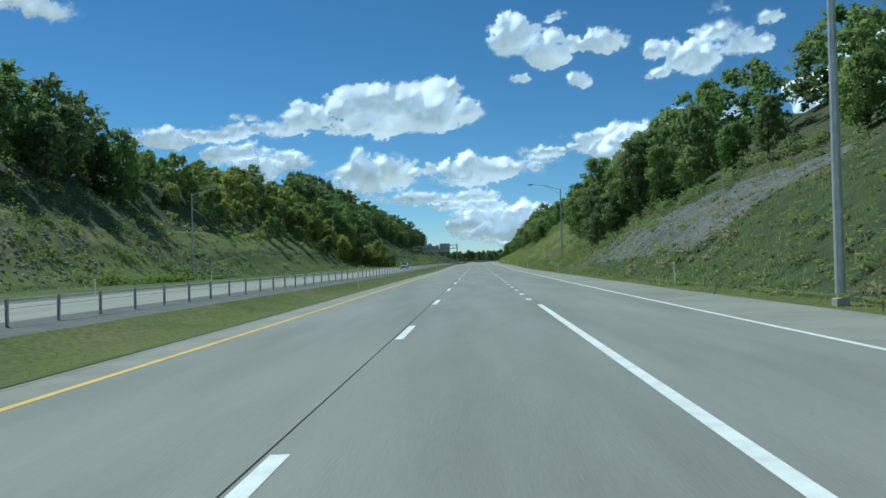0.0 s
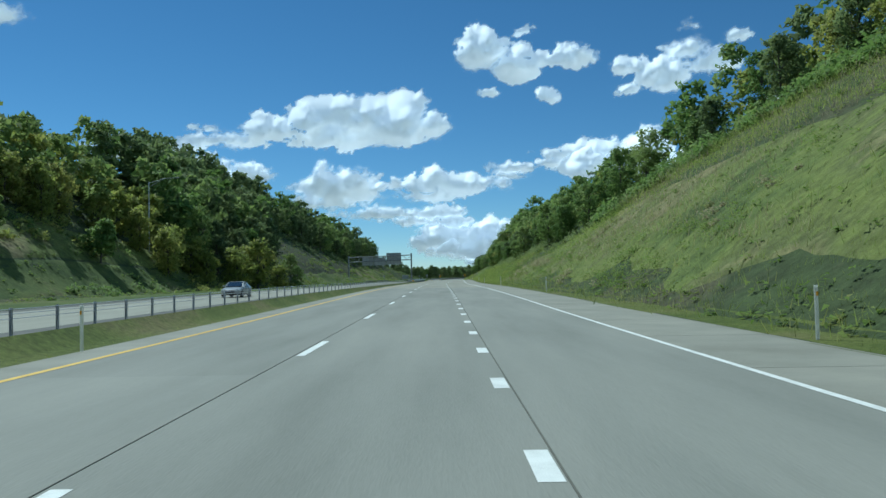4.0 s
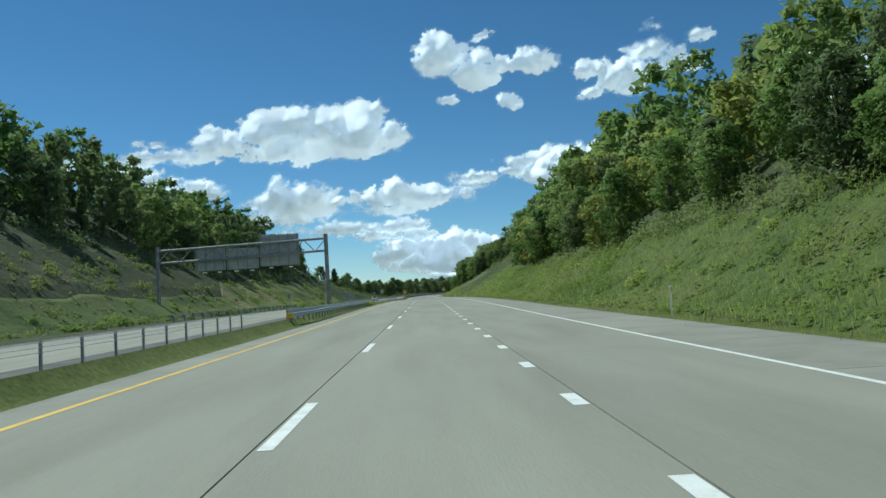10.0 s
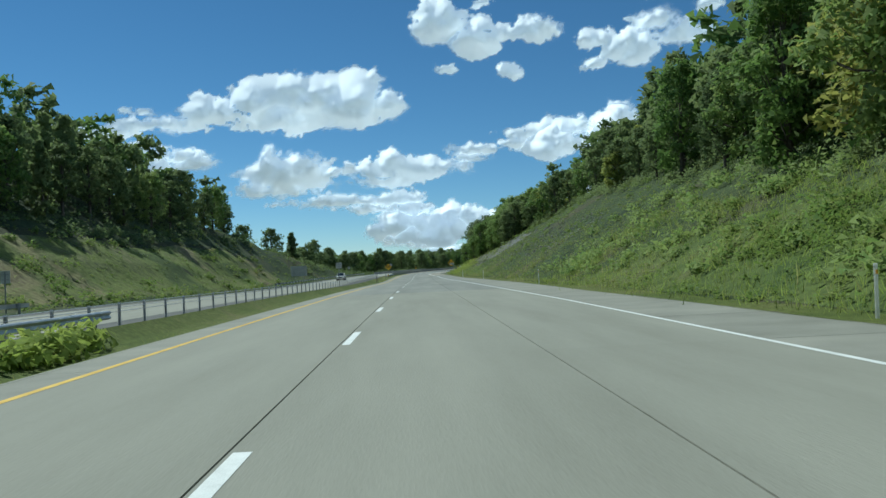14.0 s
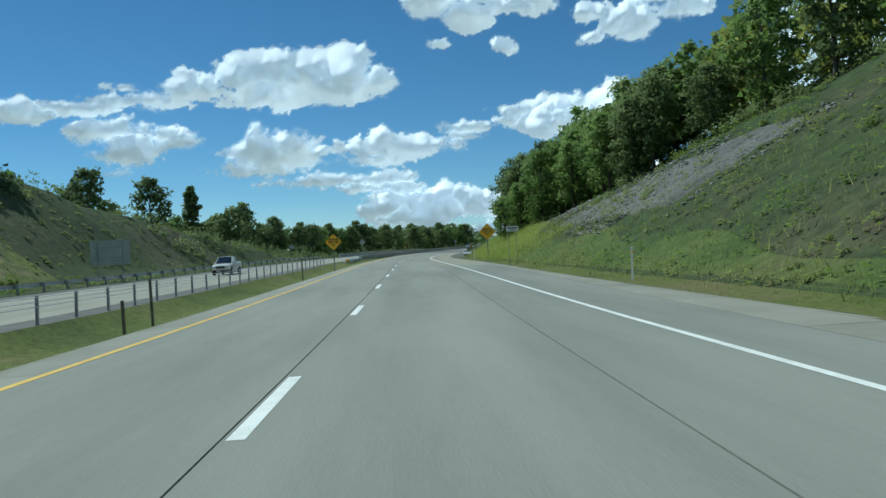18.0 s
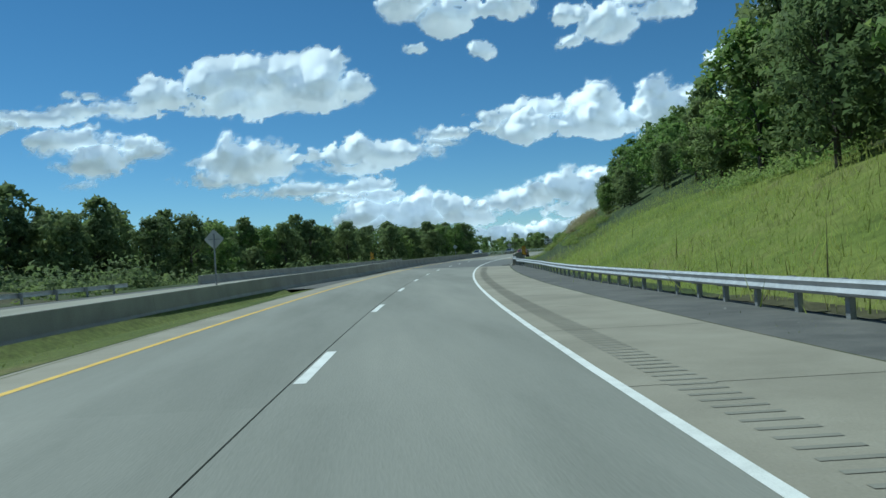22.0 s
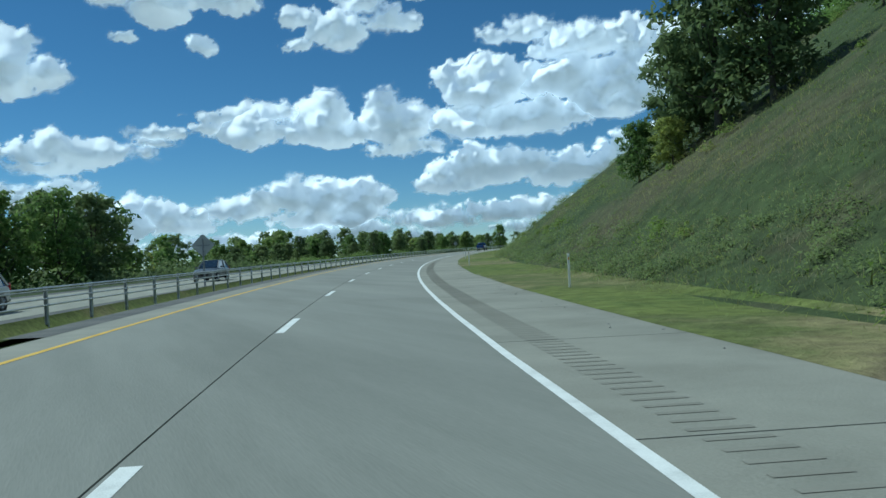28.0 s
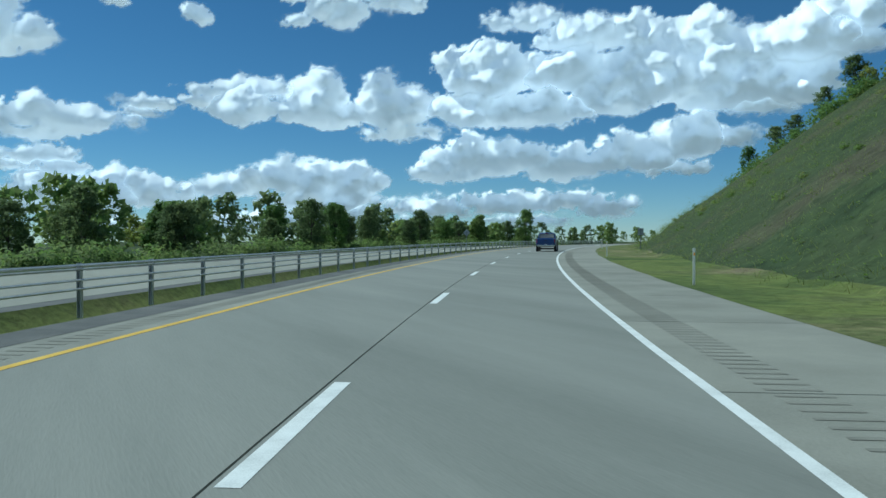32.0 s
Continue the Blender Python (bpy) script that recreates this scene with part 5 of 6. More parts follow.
# sign gantry
def gantry(s):
    e = anchor("sign_gantry", "steel gantry over the other road with sign boards seen from behind", "sign gantry")
    xr, xl, hr, hl = -13.4, -36.5, 10.0, 9.4
    part("post", join(rod((xr, 0, -0.8), (xr, 0, hr), 0.28, None, 14), rod((xr, 0, hr), (xr, 0, hr + 0.1), 0.32, None, 14)), DULL_STEEL, e)
    part("post", join(rod((xl, 0, -0.8), (xl, 0, hl), 0.25, None, 14), rod((xl, 0, hl), (xl, 0, hl + 0.1), 0.29, None, 14)), DULL_STEEL, e)
    for z in (-0.5, -2.2):
        part("chord", rod((xl, 0, hl + z), (xr, 0, hr + z), 0.17, None, 10), DULL_STEEL, e)
    n = 15
    for k in range(n):
        a, b = k / n, (k + 1) / n
        pa, pb = xl + (xr - xl) * a, xl + (xr - xl) * b
        ha, hb = hl + (hr - hl) * a, hl + (hr - hl) * b
        lo_first = k % 2 == 0
        part("brace", rod((pa, 0, ha - (2.2 if lo_first else 0.5)), (pb, 0, hb - (0.5 if lo_first else 2.2)), 0.06, None, 6), DULL_STEEL, e)
    for x0, x1, z0, z1 in ((-31.5, -27.4, 5.9, 9.0), (-27.2, -22.8, 5.9, 8.8), (-22.6, -17.2, 6.1, 10.4)):
        board = part("sign_board", box((x1 - x0, 0.06, z1 - z0), ((x0 + x1) / 2, 0.45, (z0 + z1) / 2), 0.01), SIGN_BACK, e, "grey back of a sign board")
        m = int((x1 - x0) / 1.1)
        for i in range(m + 1):
            x = x0 + 0.2 + (x1 - x0 - 0.4) * i / m
            part("stiffener", box((0.09, 0.12, z1 - z0 + 0.1), (x, 0.36, (z0 + z1) / 2)), DULL_STEEL, board)
        for k in range(int((z1 - z0) / 0.3)):
            part("rib", box((x1 - x0 - 0.1, 0.05, 0.06), ((x0 + x1) / 2, 0.405, z0 + 0.18 + 0.3 * k), 0.01), SIGN_BACK, board)
        for x in (x0 + 0.25 * (x1 - x0), x0 + 0.75 * (x1 - x0)):
            part("light_arm", rod((x, 0.45, z0 - 0.05), (x, 1.2, z0 - 0.22), 0.03, None, 6), DULL_STEEL, board)
            part("sign_light", box((0.5, 0.25, 0.14), (x, 1.25, z0 - 0.22), 0.04), DEL_WHITE, board, "pale sign light")
    e.matrix_world = stand(407.5, 0.0, 0.0)


gantry(407.5)


# signs
def sign_post(e, x, tall, r=0.045):
    part("post", box((r * 2, r * 1.2, tall + 0.6), (x, 0.06, tall / 2 - 0.3)), DULL_STEEL, e)


def diamond(size, mat, y=0.0, border=None):
    h = size / math.sqrt(2)
    bm = box((size, 0.012, size), (0, 0, 0), 0.0)
    bmesh.ops.bevel(bm, geom=[ed for ed in bm.edges if abs(ed.verts[0].co.y - ed.verts[1].co.y) > 0.005], offset=0.06, segments=3, affect="EDGES")
    bmesh.ops.transform(bm, matrix=Matrix.Translation((0, y, 0)) @ Matrix.Rotation(math.pi / 4, 4, "Y"), verts=bm.verts)
    return bm


def icy_sign(s, d, centre, size, label, turn):
    e = anchor("warning_sign", label, "road sign", "bridge warning signs")
    sign_post(e, 0, centre + 0.3, 0.05)
    plate = part("plate", diamond(size, SIGN_BLACK, 0.02), SIGN_BLACK, e, "black sign border")
    bm = diamond(size - 0.05, SIGN_YELLOW, 0.012)
    face = part("face", bm, SIGN_YELLOW, e, "orange-yellow sign face")
    for ob in (plate, face):
        ob.location = (0, 0, centre)
    for i, word in enumerate(("BRIDGE", "MAY BE", "ICY")):
        lettering(word, 0.25, (0, 0.0, centre + 0.24 - 0.25 * i), SIGN_BLACK, e, narrow=1.1)
    e.matrix_world = stand(s, d, float(ground_height(s, d)), turn)


icy_sign(603, 7.4, 2.75, 1.22, "orange-yellow diamond sign about an icy bridge on the outer verge", -3)
icy_sign(601.5, -7.8, 2.9, 1.22, "orange-yellow diamond sign about an icy bridge in the median", 2)


def back_sign(s, d, centre, w, h, posts, label, tilt=False, turn=0.0, z=None):
    e = anchor("road_sign", label, "road sign", "signs seen from behind")
    for x in posts:
        sign_post(e, x, centre + h * 0.4)
    bm = diamond(w, SIGN_BACK) if tilt else box((w, 0.015, h), (0, 0, 0), 0.004)
    part("board", bm, SIGN_BACK, e, "plain grey sign back").location = (0, 0.1, centre)
    for k in ((-0.2, 0.2) if not tilt else (0,)):
        part("brace", box((w * 0.8, 0.03, 0.05), (0, 0.08, centre + k * h)), DULL_STEEL, e)
    e.matrix_world = stand(s, d, float(ground_height(s, d)) if z is None else z, turn)


back_sign(686, -28.9, 3.0, 0.9, 0.9, (0,), "grey back of a diamond sign beyond the far carriageway", True)
back_sign(686, -14.0, 3.3, 0.9, 0.9, (0,), "grey back of a diamond sign on the far median", True)
back_sign(846, -24.5, 3.0, 0.9, 0.9, (0,), "grey back of a diamond sign by the far trees", True)
back_sign(852.5, -10.9, 2.6, 1.0, 1.0, (0,), "large grey back of a diamond sign at the median barrier", True)
back_sign(541, -13.4, 3.45, 0.95, 0.95, (0,), "grey square sign back on a tall post in the median")
back_sign(601.7, -29.3, 2.85, 3.8, 2.4, (-1.2, 1.2), "wide grey sign back on two posts before the far slope")
back_sign(470, -29.5, 2.6, 0.7, 0.9, (0,), "small grey sign back near the far carriageway")
back_sign(1000, 9.6, 1.9, 0.6, 0.75, (0,), "small grey sign back on the hillside verge")
back_sign(1062, -24, 2.8, 1.0, 1.0, (0,), "grey back of a diamond sign far along the bend", True)


def white_sign():
    e = anchor("guide_sign", "small white guide sign with dark writing on the bank", "road sign")
    sign_post(e, -0.25, 2.4, 0.018)
    sign_post(e, 0.25, 2.4, 0.018)
    part("board", box((0.82, 0.02, 0.36), (0, 0, 2.45), 0.006), SIGN_WHITE, e)
    for i in range(9):
        part("writing_bar", box((0.055, 0.006, 0.09), (-0.28 + i * 0.07, -0.013, 2.5)), SIGN_BLACK, e)
    part("writing_bar", box((0.4, 0.006, 0.04), (0, -0.013, 2.36)), SIGN_BLACK, e)
    e.matrix_world = stand(576.8, 6.45, float(ground_height(576.8, 6.45)))


white_sign()


def shield_signs():
    e = anchor("route_signs", "two white route shields with direction plates on posts by the hillside", "road sign")
    for x, number, w, tip in ((-0.46, "22", 0.76, "WEST"), (0.46, "522", 0.92, "SOUTH")):
        sign_post(e, x, 3.4, 0.045)
        part("shield_back", box((w + 0.04, 0.012, 0.84), (x, 0.03, 2.75), 0.003), SIGN_BLACK, e, "black shield border")
        prof = [(-0.40, 0.36), (-0.2, 0.30), (0, 0.36), (0.2, 0.30), (0.40, 0.36), (0.46, 0.12), (0.44, -0.1), (0.34, -0.25), (0, -0.36), (-0.34, -0.25), (-0.44, -0.1), (-0.46, 0.12)]
        bm = raw([(x + px * w, 0.016, 2.75 + pz) for px, pz in prof], [tuple(range(12))])
        bmesh.ops.recalc_face_normals(bm, faces=bm.faces)
        ex = bmesh.ops.extrude_face_region(bm, geom=list(bm.faces))
        bmesh.ops.translate(bm, verts=[g for g in ex["geom"] if isinstance(g, bmesh.types.BMVert)], vec=(0, 0.01, 0))
        part("shield", bm, SIGN_WHITE, e, "white shield face")
        lettering(number, 0.46, (x, 0.012, 2.74), SIGN_BLACK, e, narrow=1.0 if number == "22" else 0.85, bold=0.02)
        part("plate", box((0.66, 0.012, 0.34), (x, 0.02, 3.36), 0.004), SIGN_WHITE, e)
        lettering(tip, 0.17, (x, 0.012, 3.36), SIGN_BLACK, e)
    e.matrix_world = stand(803.5, 6.9, float(ground_height(803.5, 6.9)) - 0.25, -4)


shield_signs()


def marker_503():
    e = anchor("bridge_number_sign", "small white numbered sign behind the bridge parapet", "road sign")
    sign_post(e, 0, 1.75, 0.03)
    part("board", box((0.42, 0.012, 0.42), (0, 0, 1.36), 0.004), SIGN_WHITE, e)
    lettering("503", 0.2, (0, -0.008, 1.31), SIGN_BLACK, e)
    part("writing_bar", box((0.24, 0.004, 0.05), (0, -0.008, 1.49)), SIGN_BLACK, e)
    e.matrix_world = stand(756, 5.78, 0.0, -4)


marker_503()


def object_marker(s, d, z, label, mirror=1):
    e = anchor("object_marker", label, "road sign", "striped bridge markers")
    sign_post(e, 0, z + 0.3, 0.035)
    part("board", box((0.42, 0.012, 0.95), (0, 0, z), 0.003), SIGN_YELLOW, e)
    for k in range(-2, 4):
        zc = z - 0.42 + k * 0.30
        pts = [(-0.21, zc + 0.21 * mirror), (0.21, zc - 0.21 * mirror), (0.21, zc - 0.21 * mirror + 0.15), (-0.21, zc + 0.21 * mirror + 0.15)]
        pts = [(x, min(max(y, z - 0.475), z + 0.475)) for x, y in pts]
        if max(p[1] for p in pts) - min(p[1] for p in pts) < 0.05:
            continue
        part("stripe", raw([(x, -0.010, y) for x, y in pts], [(0, 1, 2, 3)]), SIGN_BLACK, e, "black stripe")
    e.matrix_world = stand(s, d, 0.0, -2)


object_marker(723.6, 6.6, 1.5, "yellow and black striped marker board at the parapet end")
object_marker(736.6, -12.7, 1.45, "small yellow and black striped marker at the other bridge", -1)

post = anchor("utility_pole", "tall weathered wooden utility pole among the trees", "utility pole")
part("pole", rod((0, 0, -1), (0, 0, 12.5), 0.15, 0.1, 10), TIMBER, post)
part("crossarm", box((2.0, 0.1, 0.12), (0, 0, 12.0)), TIMBER, post)
post.matrix_world = stand(812, -50, float(ground_height(812, -50)))
plate = anchor("marker_plate", "small white marker plate on a short stake in the scree", "road sign")
part("stake", box((0.05, 0.03, 1.3), (0, 0.02, 0.35), 0.005), DULL_STEEL, plate)
part("plate", box((0.36, 0.012, 0.36), (0, 0, 0.9), 0.004), SIGN_WHITE, plate)
part("writing_bar", box((0.2, 0.005, 0.2), (0, -0.009, 0.9)), DULL_STEEL, plate)
plate.matrix_world = stand(66.1, 10.9, float(ground_height(66.1, 10.9)))
for s, d, h in ((548.3, -7.8, 1.5), (577, -7.5, 1.6), (545, -7.4, 0.9)):
    e = anchor("wooden_stake", "thin weathered wooden stake in the median grass", "stake", "wooden stakes")
    part("stake", box((0.07, 0.07, h + 0.3), (0, 0, h / 2 - 0.15), 0.01), TIMBER, e)
    e.matrix_world = stand(s, d, float(ground_height(s, d)), 0, 4)

# rumble strips on the shoulders: flat bars, the grooves' shade put into their colour
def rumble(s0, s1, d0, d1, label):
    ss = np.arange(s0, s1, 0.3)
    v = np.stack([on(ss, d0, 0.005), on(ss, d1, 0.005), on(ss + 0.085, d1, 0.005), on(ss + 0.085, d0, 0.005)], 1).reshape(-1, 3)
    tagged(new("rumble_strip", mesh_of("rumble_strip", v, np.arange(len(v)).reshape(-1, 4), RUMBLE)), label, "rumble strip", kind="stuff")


RUMBLE = material("groove_shade", [(0.185, 0.18, 0.152), (0.255, 0.247, 0.21)], 1.2, 0.95)
rumble(630, 716, 2.32, 2.82, "milled rumble strip in the concrete shoulder, groove shade as dark bars")
rumble(764, 1060, 2.32, 2.85, "milled rumble strip along the outer shoulder, groove shade as dark bars")
rumble(846, 1060, -6.25, -5.85, "milled rumble strip along the inner shoulder, groove shade as dark bars")


# ---- vehicles ----
def loft(sections):
    """Rings of (x, y, z) points joined one after another, closed at both ends."""
    m = len(sections[0])
    verts = [p for sec in sections for p in sec]
    faces = [(i * m + k, i * m + (k + 1) % m, (i + 1) * m + (k + 1) % m, (i + 1) * m + k) for i in range(len(sections) - 1) for k in range(m)]
    faces += [tuple(range(m))[::-1], tuple((len(sections) - 1) * m + k for k in range(m))]
    bm = raw(verts, faces)
    bmesh.ops.recalc_face_normals(bm, faces=bm.faces)
    return bm


def ring(y, w0, z0, w1, z1, w2, z2, crown=0.03):
    """A body section: sill, waist and top half widths and heights."""
    half = [(w0 * 0.92, z0), (w0, z0 + 0.08), (w1, (z0 + z1) / 2 + 0.05), (w1 * 0.985, z1), (w2, z2 - 0.02), (w2 * 0.6, z2 + crown * 0.7)]
    return [(x, y, z) for x, z in half] + [(-x, y, z) for x, z in half[::-1]]


def smooth(ob):
    ob.data.polygons.foreach_set("use_smooth", np.ones(len(ob.data.polygons), bool))
    return ob


DULL_RIM = material("brushed_wheel_disc", [(0.16, 0.16, 0.165), (0.26, 0.26, 0.265)], 6.0, 0.45, metal=0.6)


def wheel(e, x, y, r, w):
    t = part("wheel", bmesh.new(), RUBBER, e)
    side = 1 if x > 0 else -1
    tyre = rod((x - w / 2, y, r), (x + w / 2, y, r), r, None, 22)
    bmesh.ops.bevel(tyre, geom=[ed for ed in tyre.edges if len(ed.link_faces) == 2 and max(len(f.verts) for f in ed.link_faces) > 4], offset=0.03, segments=2, affect="EDGES")
    part("tyre", tyre, RUBBER, t)
    part("rim", rod((x + side * (w / 2 - 0.01), y, r), (x + side * (w / 2 + 0.012), y, r), r * 0.7, r * 0.64, 22), DULL_RIM, t)
    bpy_empty = t
    return bpy_empty


def car(name, label, paint, kind, m):
    """A parked-looking car, rear at y = 0 and nose towards +y. kind: sedan, suv or pickup."""
    e = anchor(name, label, "car", "vehicles")
    if kind == "sedan":
        long, W, belt, roof = 4.85, 0.92, 0.92, 1.44
        stations = [(0.0, .80, .42, .84, .72, .78, .80), (.06, .85, .30, .90, .86, .82, .98), (.5, .88, .24, .92, .90, .84, 1.04), (1.1, .90, .22, .93, .92, .84, 1.00), (2.4, .90, .22, .93, .90, .84, .95), (3.3, .90, .22, .92, .88, .82, .95), (4.2, .88, .24, .90, .78, .76, .86), (4.72, .80, .30, .82, .66, .66, .70), (4.85, .70, .40, .72, .60, .6, .64)]
        house = [(.42, .80, 1.02, .76, 1.03), (1.15, .80, 1.0, .66, 1.36), (1.7, .80, .97, .66, 1.44), (2.5, .80, .95, .66, 1.43), (3.35, .80, .95, .70, 1.0)]
        wheels, r = ((.95, 3.75)), .33
    elif kind == "suv":
        long, W, belt, roof = 4.6, 0.92, 1.02, 1.70
        stations = [(0.0, .80, .48, .84, .80, .78, .98), (.06, .86, .36, .90, .98, .84, 1.06), (.6, .89, .28, .92, 1.02, .86, 1.06), (2.4, .90, .26, .92, 1.02, .86, 1.04), (3.3, .90, .26, .92, 1.0, .84, 1.04), (4.1, .88, .28, .90, .90, .78, .98), (4.5, .80, .34, .82, .76, .68, .82), (4.6, .72, .44, .74, .7, .6, .74)]
        house = [(.10, .82, 1.04, .78, 1.06), (.45, .80, 1.04, .64, 1.58), (1.0, .80, 1.03, .64, 1.69), (2.2, .80, 1.03, .64, 1.68), (3.2, .80, 1.03, .70, 1.08)]
        wheels, r = ((.85, 3.65)), .36
    else:
        long, W, belt, roof = 5.7, 0.98, 1.15, 1.88
        stations = [(0.0, .90, .62, .95, 1.05, .94, 1.28), (.05, .93, .52, .97, 1.15, .95, 1.32), (1.9, .94, .46, .97, 1.18, .95, 1.32), (2.0, .94, .44, .97, 1.16, .93, 1.22), (4.0, .94, .42, .97, 1.14, .92, 1.2), (4.2, .94, .42, .97, 1.12, .9, 1.18), (5.4, .92, .44, .94, 1.05, .84, 1.1), (5.66, .86, .52, .88, .95, .8, 1.0), (5.7, .84, .55, .86, .9, .78, .96)]
        house = [(1.98, .86, 1.2, .80, 1.25), (2.1, .86, 1.2, .72, 1.80), (2.5, .86, 1.2, .72, 1.88), (3.5, .86, 1.18, .72, 1.86), (4.25, .86, 1.16, .78, 1.2)]
        wheels, r = ((1.15, 4.75)), .40
    body = smooth(part("body", loft([ring(*st) for st in stations]), paint, e))
    rounded = body.modifiers.new("rounded", "SUBSURF")
    rounded.levels = rounded.render_levels = 2
    cabin = [[(w, y, z), (wt * 1.02, y, zt - 0.06), (wt * 0.9, y, zt), (-wt * 0.9, y, zt), (-wt * 1.02, y, zt - 0.06), (-w, y, z)] for y, w, z, wt, zt in house]
    part("window_glass", loft(cabin), GLASS_DARK, e, "dark tinted windows")
    y0, y1 = house[1][0], house[-2][0]
    roof_ring = [[(wt * 1.03, y, zt - 0.05), (wt * 0.92, y, zt + 0.012), (0, y, zt + 0.03), (-wt * 0.92, y, zt + 0.012), (-wt * 1.03, y, zt - 0.05)] for y, w, z, wt, zt in house[1:-1]]
    smooth(part("roof", loft(roof_ring), paint, e))
    for sx in (1, -1):
        for a, b in ((0, 1), (2, 2), (3, 4)):
            ya, wa, za, wta, zta = house[a]
            yb, wb, zb, wtb, ztb = house[b]
            if a == b:
                p, q = (sx * (wa + 0.012), ya + 0.35, za), (sx * (wta * 1.02 + 0.012), ya + 0.3, zta - 0.06)
            elif a == 0:
                p, q = (sx * (wa + 0.006), ya + 0.02, za), (sx * (wtb * 1.02 + 0.008), yb, ztb - 0.05)
            else:
                p, q = (sx * (wb + 0.006), yb, zb), (sx * (wta * 1.02 + 0.008), ya, zta - 0.05)
            if kind == "sedan" and a == 0:
                side = [(.40, wa, 1.0), (1.25, wa, .96), (1.62, wtb * 1.03, 1.385), (1.12, wtb * 1.03, 1.32)]
                quarter = raw([(sx * (x + t), y, z) for t in (0.014, -0.05) for y, x, z in side], [(0, 1, 2, 3), (7, 6, 5, 4), (0, 4, 5, 1), (1, 5, 6, 2), (2, 6, 7, 3), (3, 7, 4, 0)])
                part("quarter_panel", quarter, paint, e)
            else:
                part("pillar", rod(p, q, 0.05, 0.05, 8), paint, e)
        my = house[-1][0] - 0.35
        mirror = part("mirror", box((0.2, 0.1, 0.14), (sx * (W + 0.1), my, house[-1][2] + 0.1), 0.04), paint, e)
        part("mirror_glass", box((0.15, 0.012, 0.1), (sx * (W + 0.1), my - 0.055, house[-1][2] + 0.1), 0.003), CHROME, mirror)
        tz = .86 if kind == "sedan" else (.98 if kind == "suv" else 1.08)
        if kind == "sedan":
            lamp = loft([[(sx * x, y + dy, z) for dy, z in ((0.0, 0.74), (-0.012, 0.78), (-0.012, 0.86), (0.0, 0.90), (0.1, 0.90), (0.1, 0.74))] for x, y in ((0.16, 0.0), (0.4, 0.005), (0.62, 0.03), (0.76, 0.09), (0.82, 0.2))])
            part("tail_light", lamp, TAIL, e, "wide red tail light wrapping round the corner")
        else:
            part("tail_light", box((.13, .09, .36), (sx * .83, .035, tz - .02), .03), TAIL, e, "red tail light")
        part("headlight", box((.34, .14, .14), (sx * .62, long - .12, .70 if kind != "pickup" else .9), .04), LAMP_CLEAR, e, "clear headlight")
        for wy in wheels:
            wheel(e, sx * (W - .10), wy, r, .22)
            part("wheel_arch", rod((sx * (W - .06), wy, r), (sx * (W + .004), wy, r), r + .06, None, 22), TRIM, e)
    if kind == "sedan":
        bumper = loft([[(x, y - .06, .34), (x, y - .085, .42), (x, y - .085, .56), (x, y - .05, .62), (x, y + .12, .62), (x, y + .12, .34)] for x, y in ((-.86, .22), (-.8, .09), (-.6, .03), (-.3, .005), (0, 0), (.3, .005), (.6, .03), (.8, .09), (.86, .22))])
        smooth(part("rear_bumper", bumper, paint, e))
        part("valance", box((1.5, .1, .12), (0, .06, .30), .04), TRIM, e, "dark lower valance")
    else:
        part("rear_bumper", box((1.66, .14, .2), (0, -.02, .46 if kind != "pickup" else .6), .05), CHROME, e)
    part("front_grille", box((.9, .06, .22), (0, long - .02, .56 if kind != "pickup" else .8), .03), TRIM, e)
    plate = part("number_plate", box((.32, .015, .16), (0, -.095 if kind == "sedan" else -.035, {"sedan": .54, "suv": .70, "pickup": .66}[kind]), .004), PLATE, e, "pale plate with an unreadable line")
    part("writing_bar", box((.22, .004, .06), (0, -.105 if kind == "sedan" else -.045, {"sedan": .54, "suv": .70, "pickup": .66}[kind])), SIGN_BLACK, plate)
    part("underbody", box((1.5, long - .5, .12), (0, long / 2, .28)), TRIM, e)
    doors = {"sedan": (1.55, 2.45, 3.45), "suv": (1.35, 2.3, 3.3), "pickup": (2.15, 3.1, 4.1)}[kind]
    for sx in (1, -1):
        for y in doors:
            part("door_seam", box((0.014, 0.014, belt - 0.42), (sx * (W + 0.005 if kind != "sedan" else 0.924), y, (belt + 0.42) / 2)), TRIM, e)
        for y in doors[:2]:
            part("door_handle", box((0.03, 0.2, 0.04), (sx * (W + 0.012), y + 0.2, belt - 0.1), 0.012), paint, e)
        part("side_trim", box((0.02, doors[2] - doors[0], 0.06), (sx * (W + 0.006), (doors[0] + doors[2]) / 2, 0.52), 0.008), paint, e)
        for y in wheels:
            for a in range(5):
                an = a * 2 * math.pi / 5
                part("wheel_spoke", rod((sx * (W + 0.028), y, r), (sx * (W + 0.03), y + math.cos(an) * r * 0.56, r + math.sin(an) * r * 0.56), 0.03, 0.045, 6), RIM, e)
            part("hub", rod((sx * (W + 0.01), y, r), (sx * (W + 0.045), y, r), 0.06, 0.05, 10), RIM, e)
    if kind == "sedan":
        wing = loft([[(x, y, z), (x, y + .04, z + .022), (x, y + .17, z + .02), (x, y + .19, z)] for x, y, z in ((-.78, .2, 1.0), (-.72, .14, 1.05), (-.55, .1, 1.085), (-.25, .08, 1.10), (.25, .08, 1.10), (.55, .1, 1.085), (.72, .14, 1.05), (.78, .2, 1.0))])
        smooth(part("spoiler", wing, paint, e))
        for sx in (1, -1):
            part("spoiler_strut", box((.05, .12, .1), (sx * .5, .18, 1.04), .015), paint, e)
        part("exhaust", join(rod((.5, -.05, .28), (.5, .3, .28), .035), rod((-.5, -.05, .28), (-.5, .3, .28), .035)), CHROME, e)
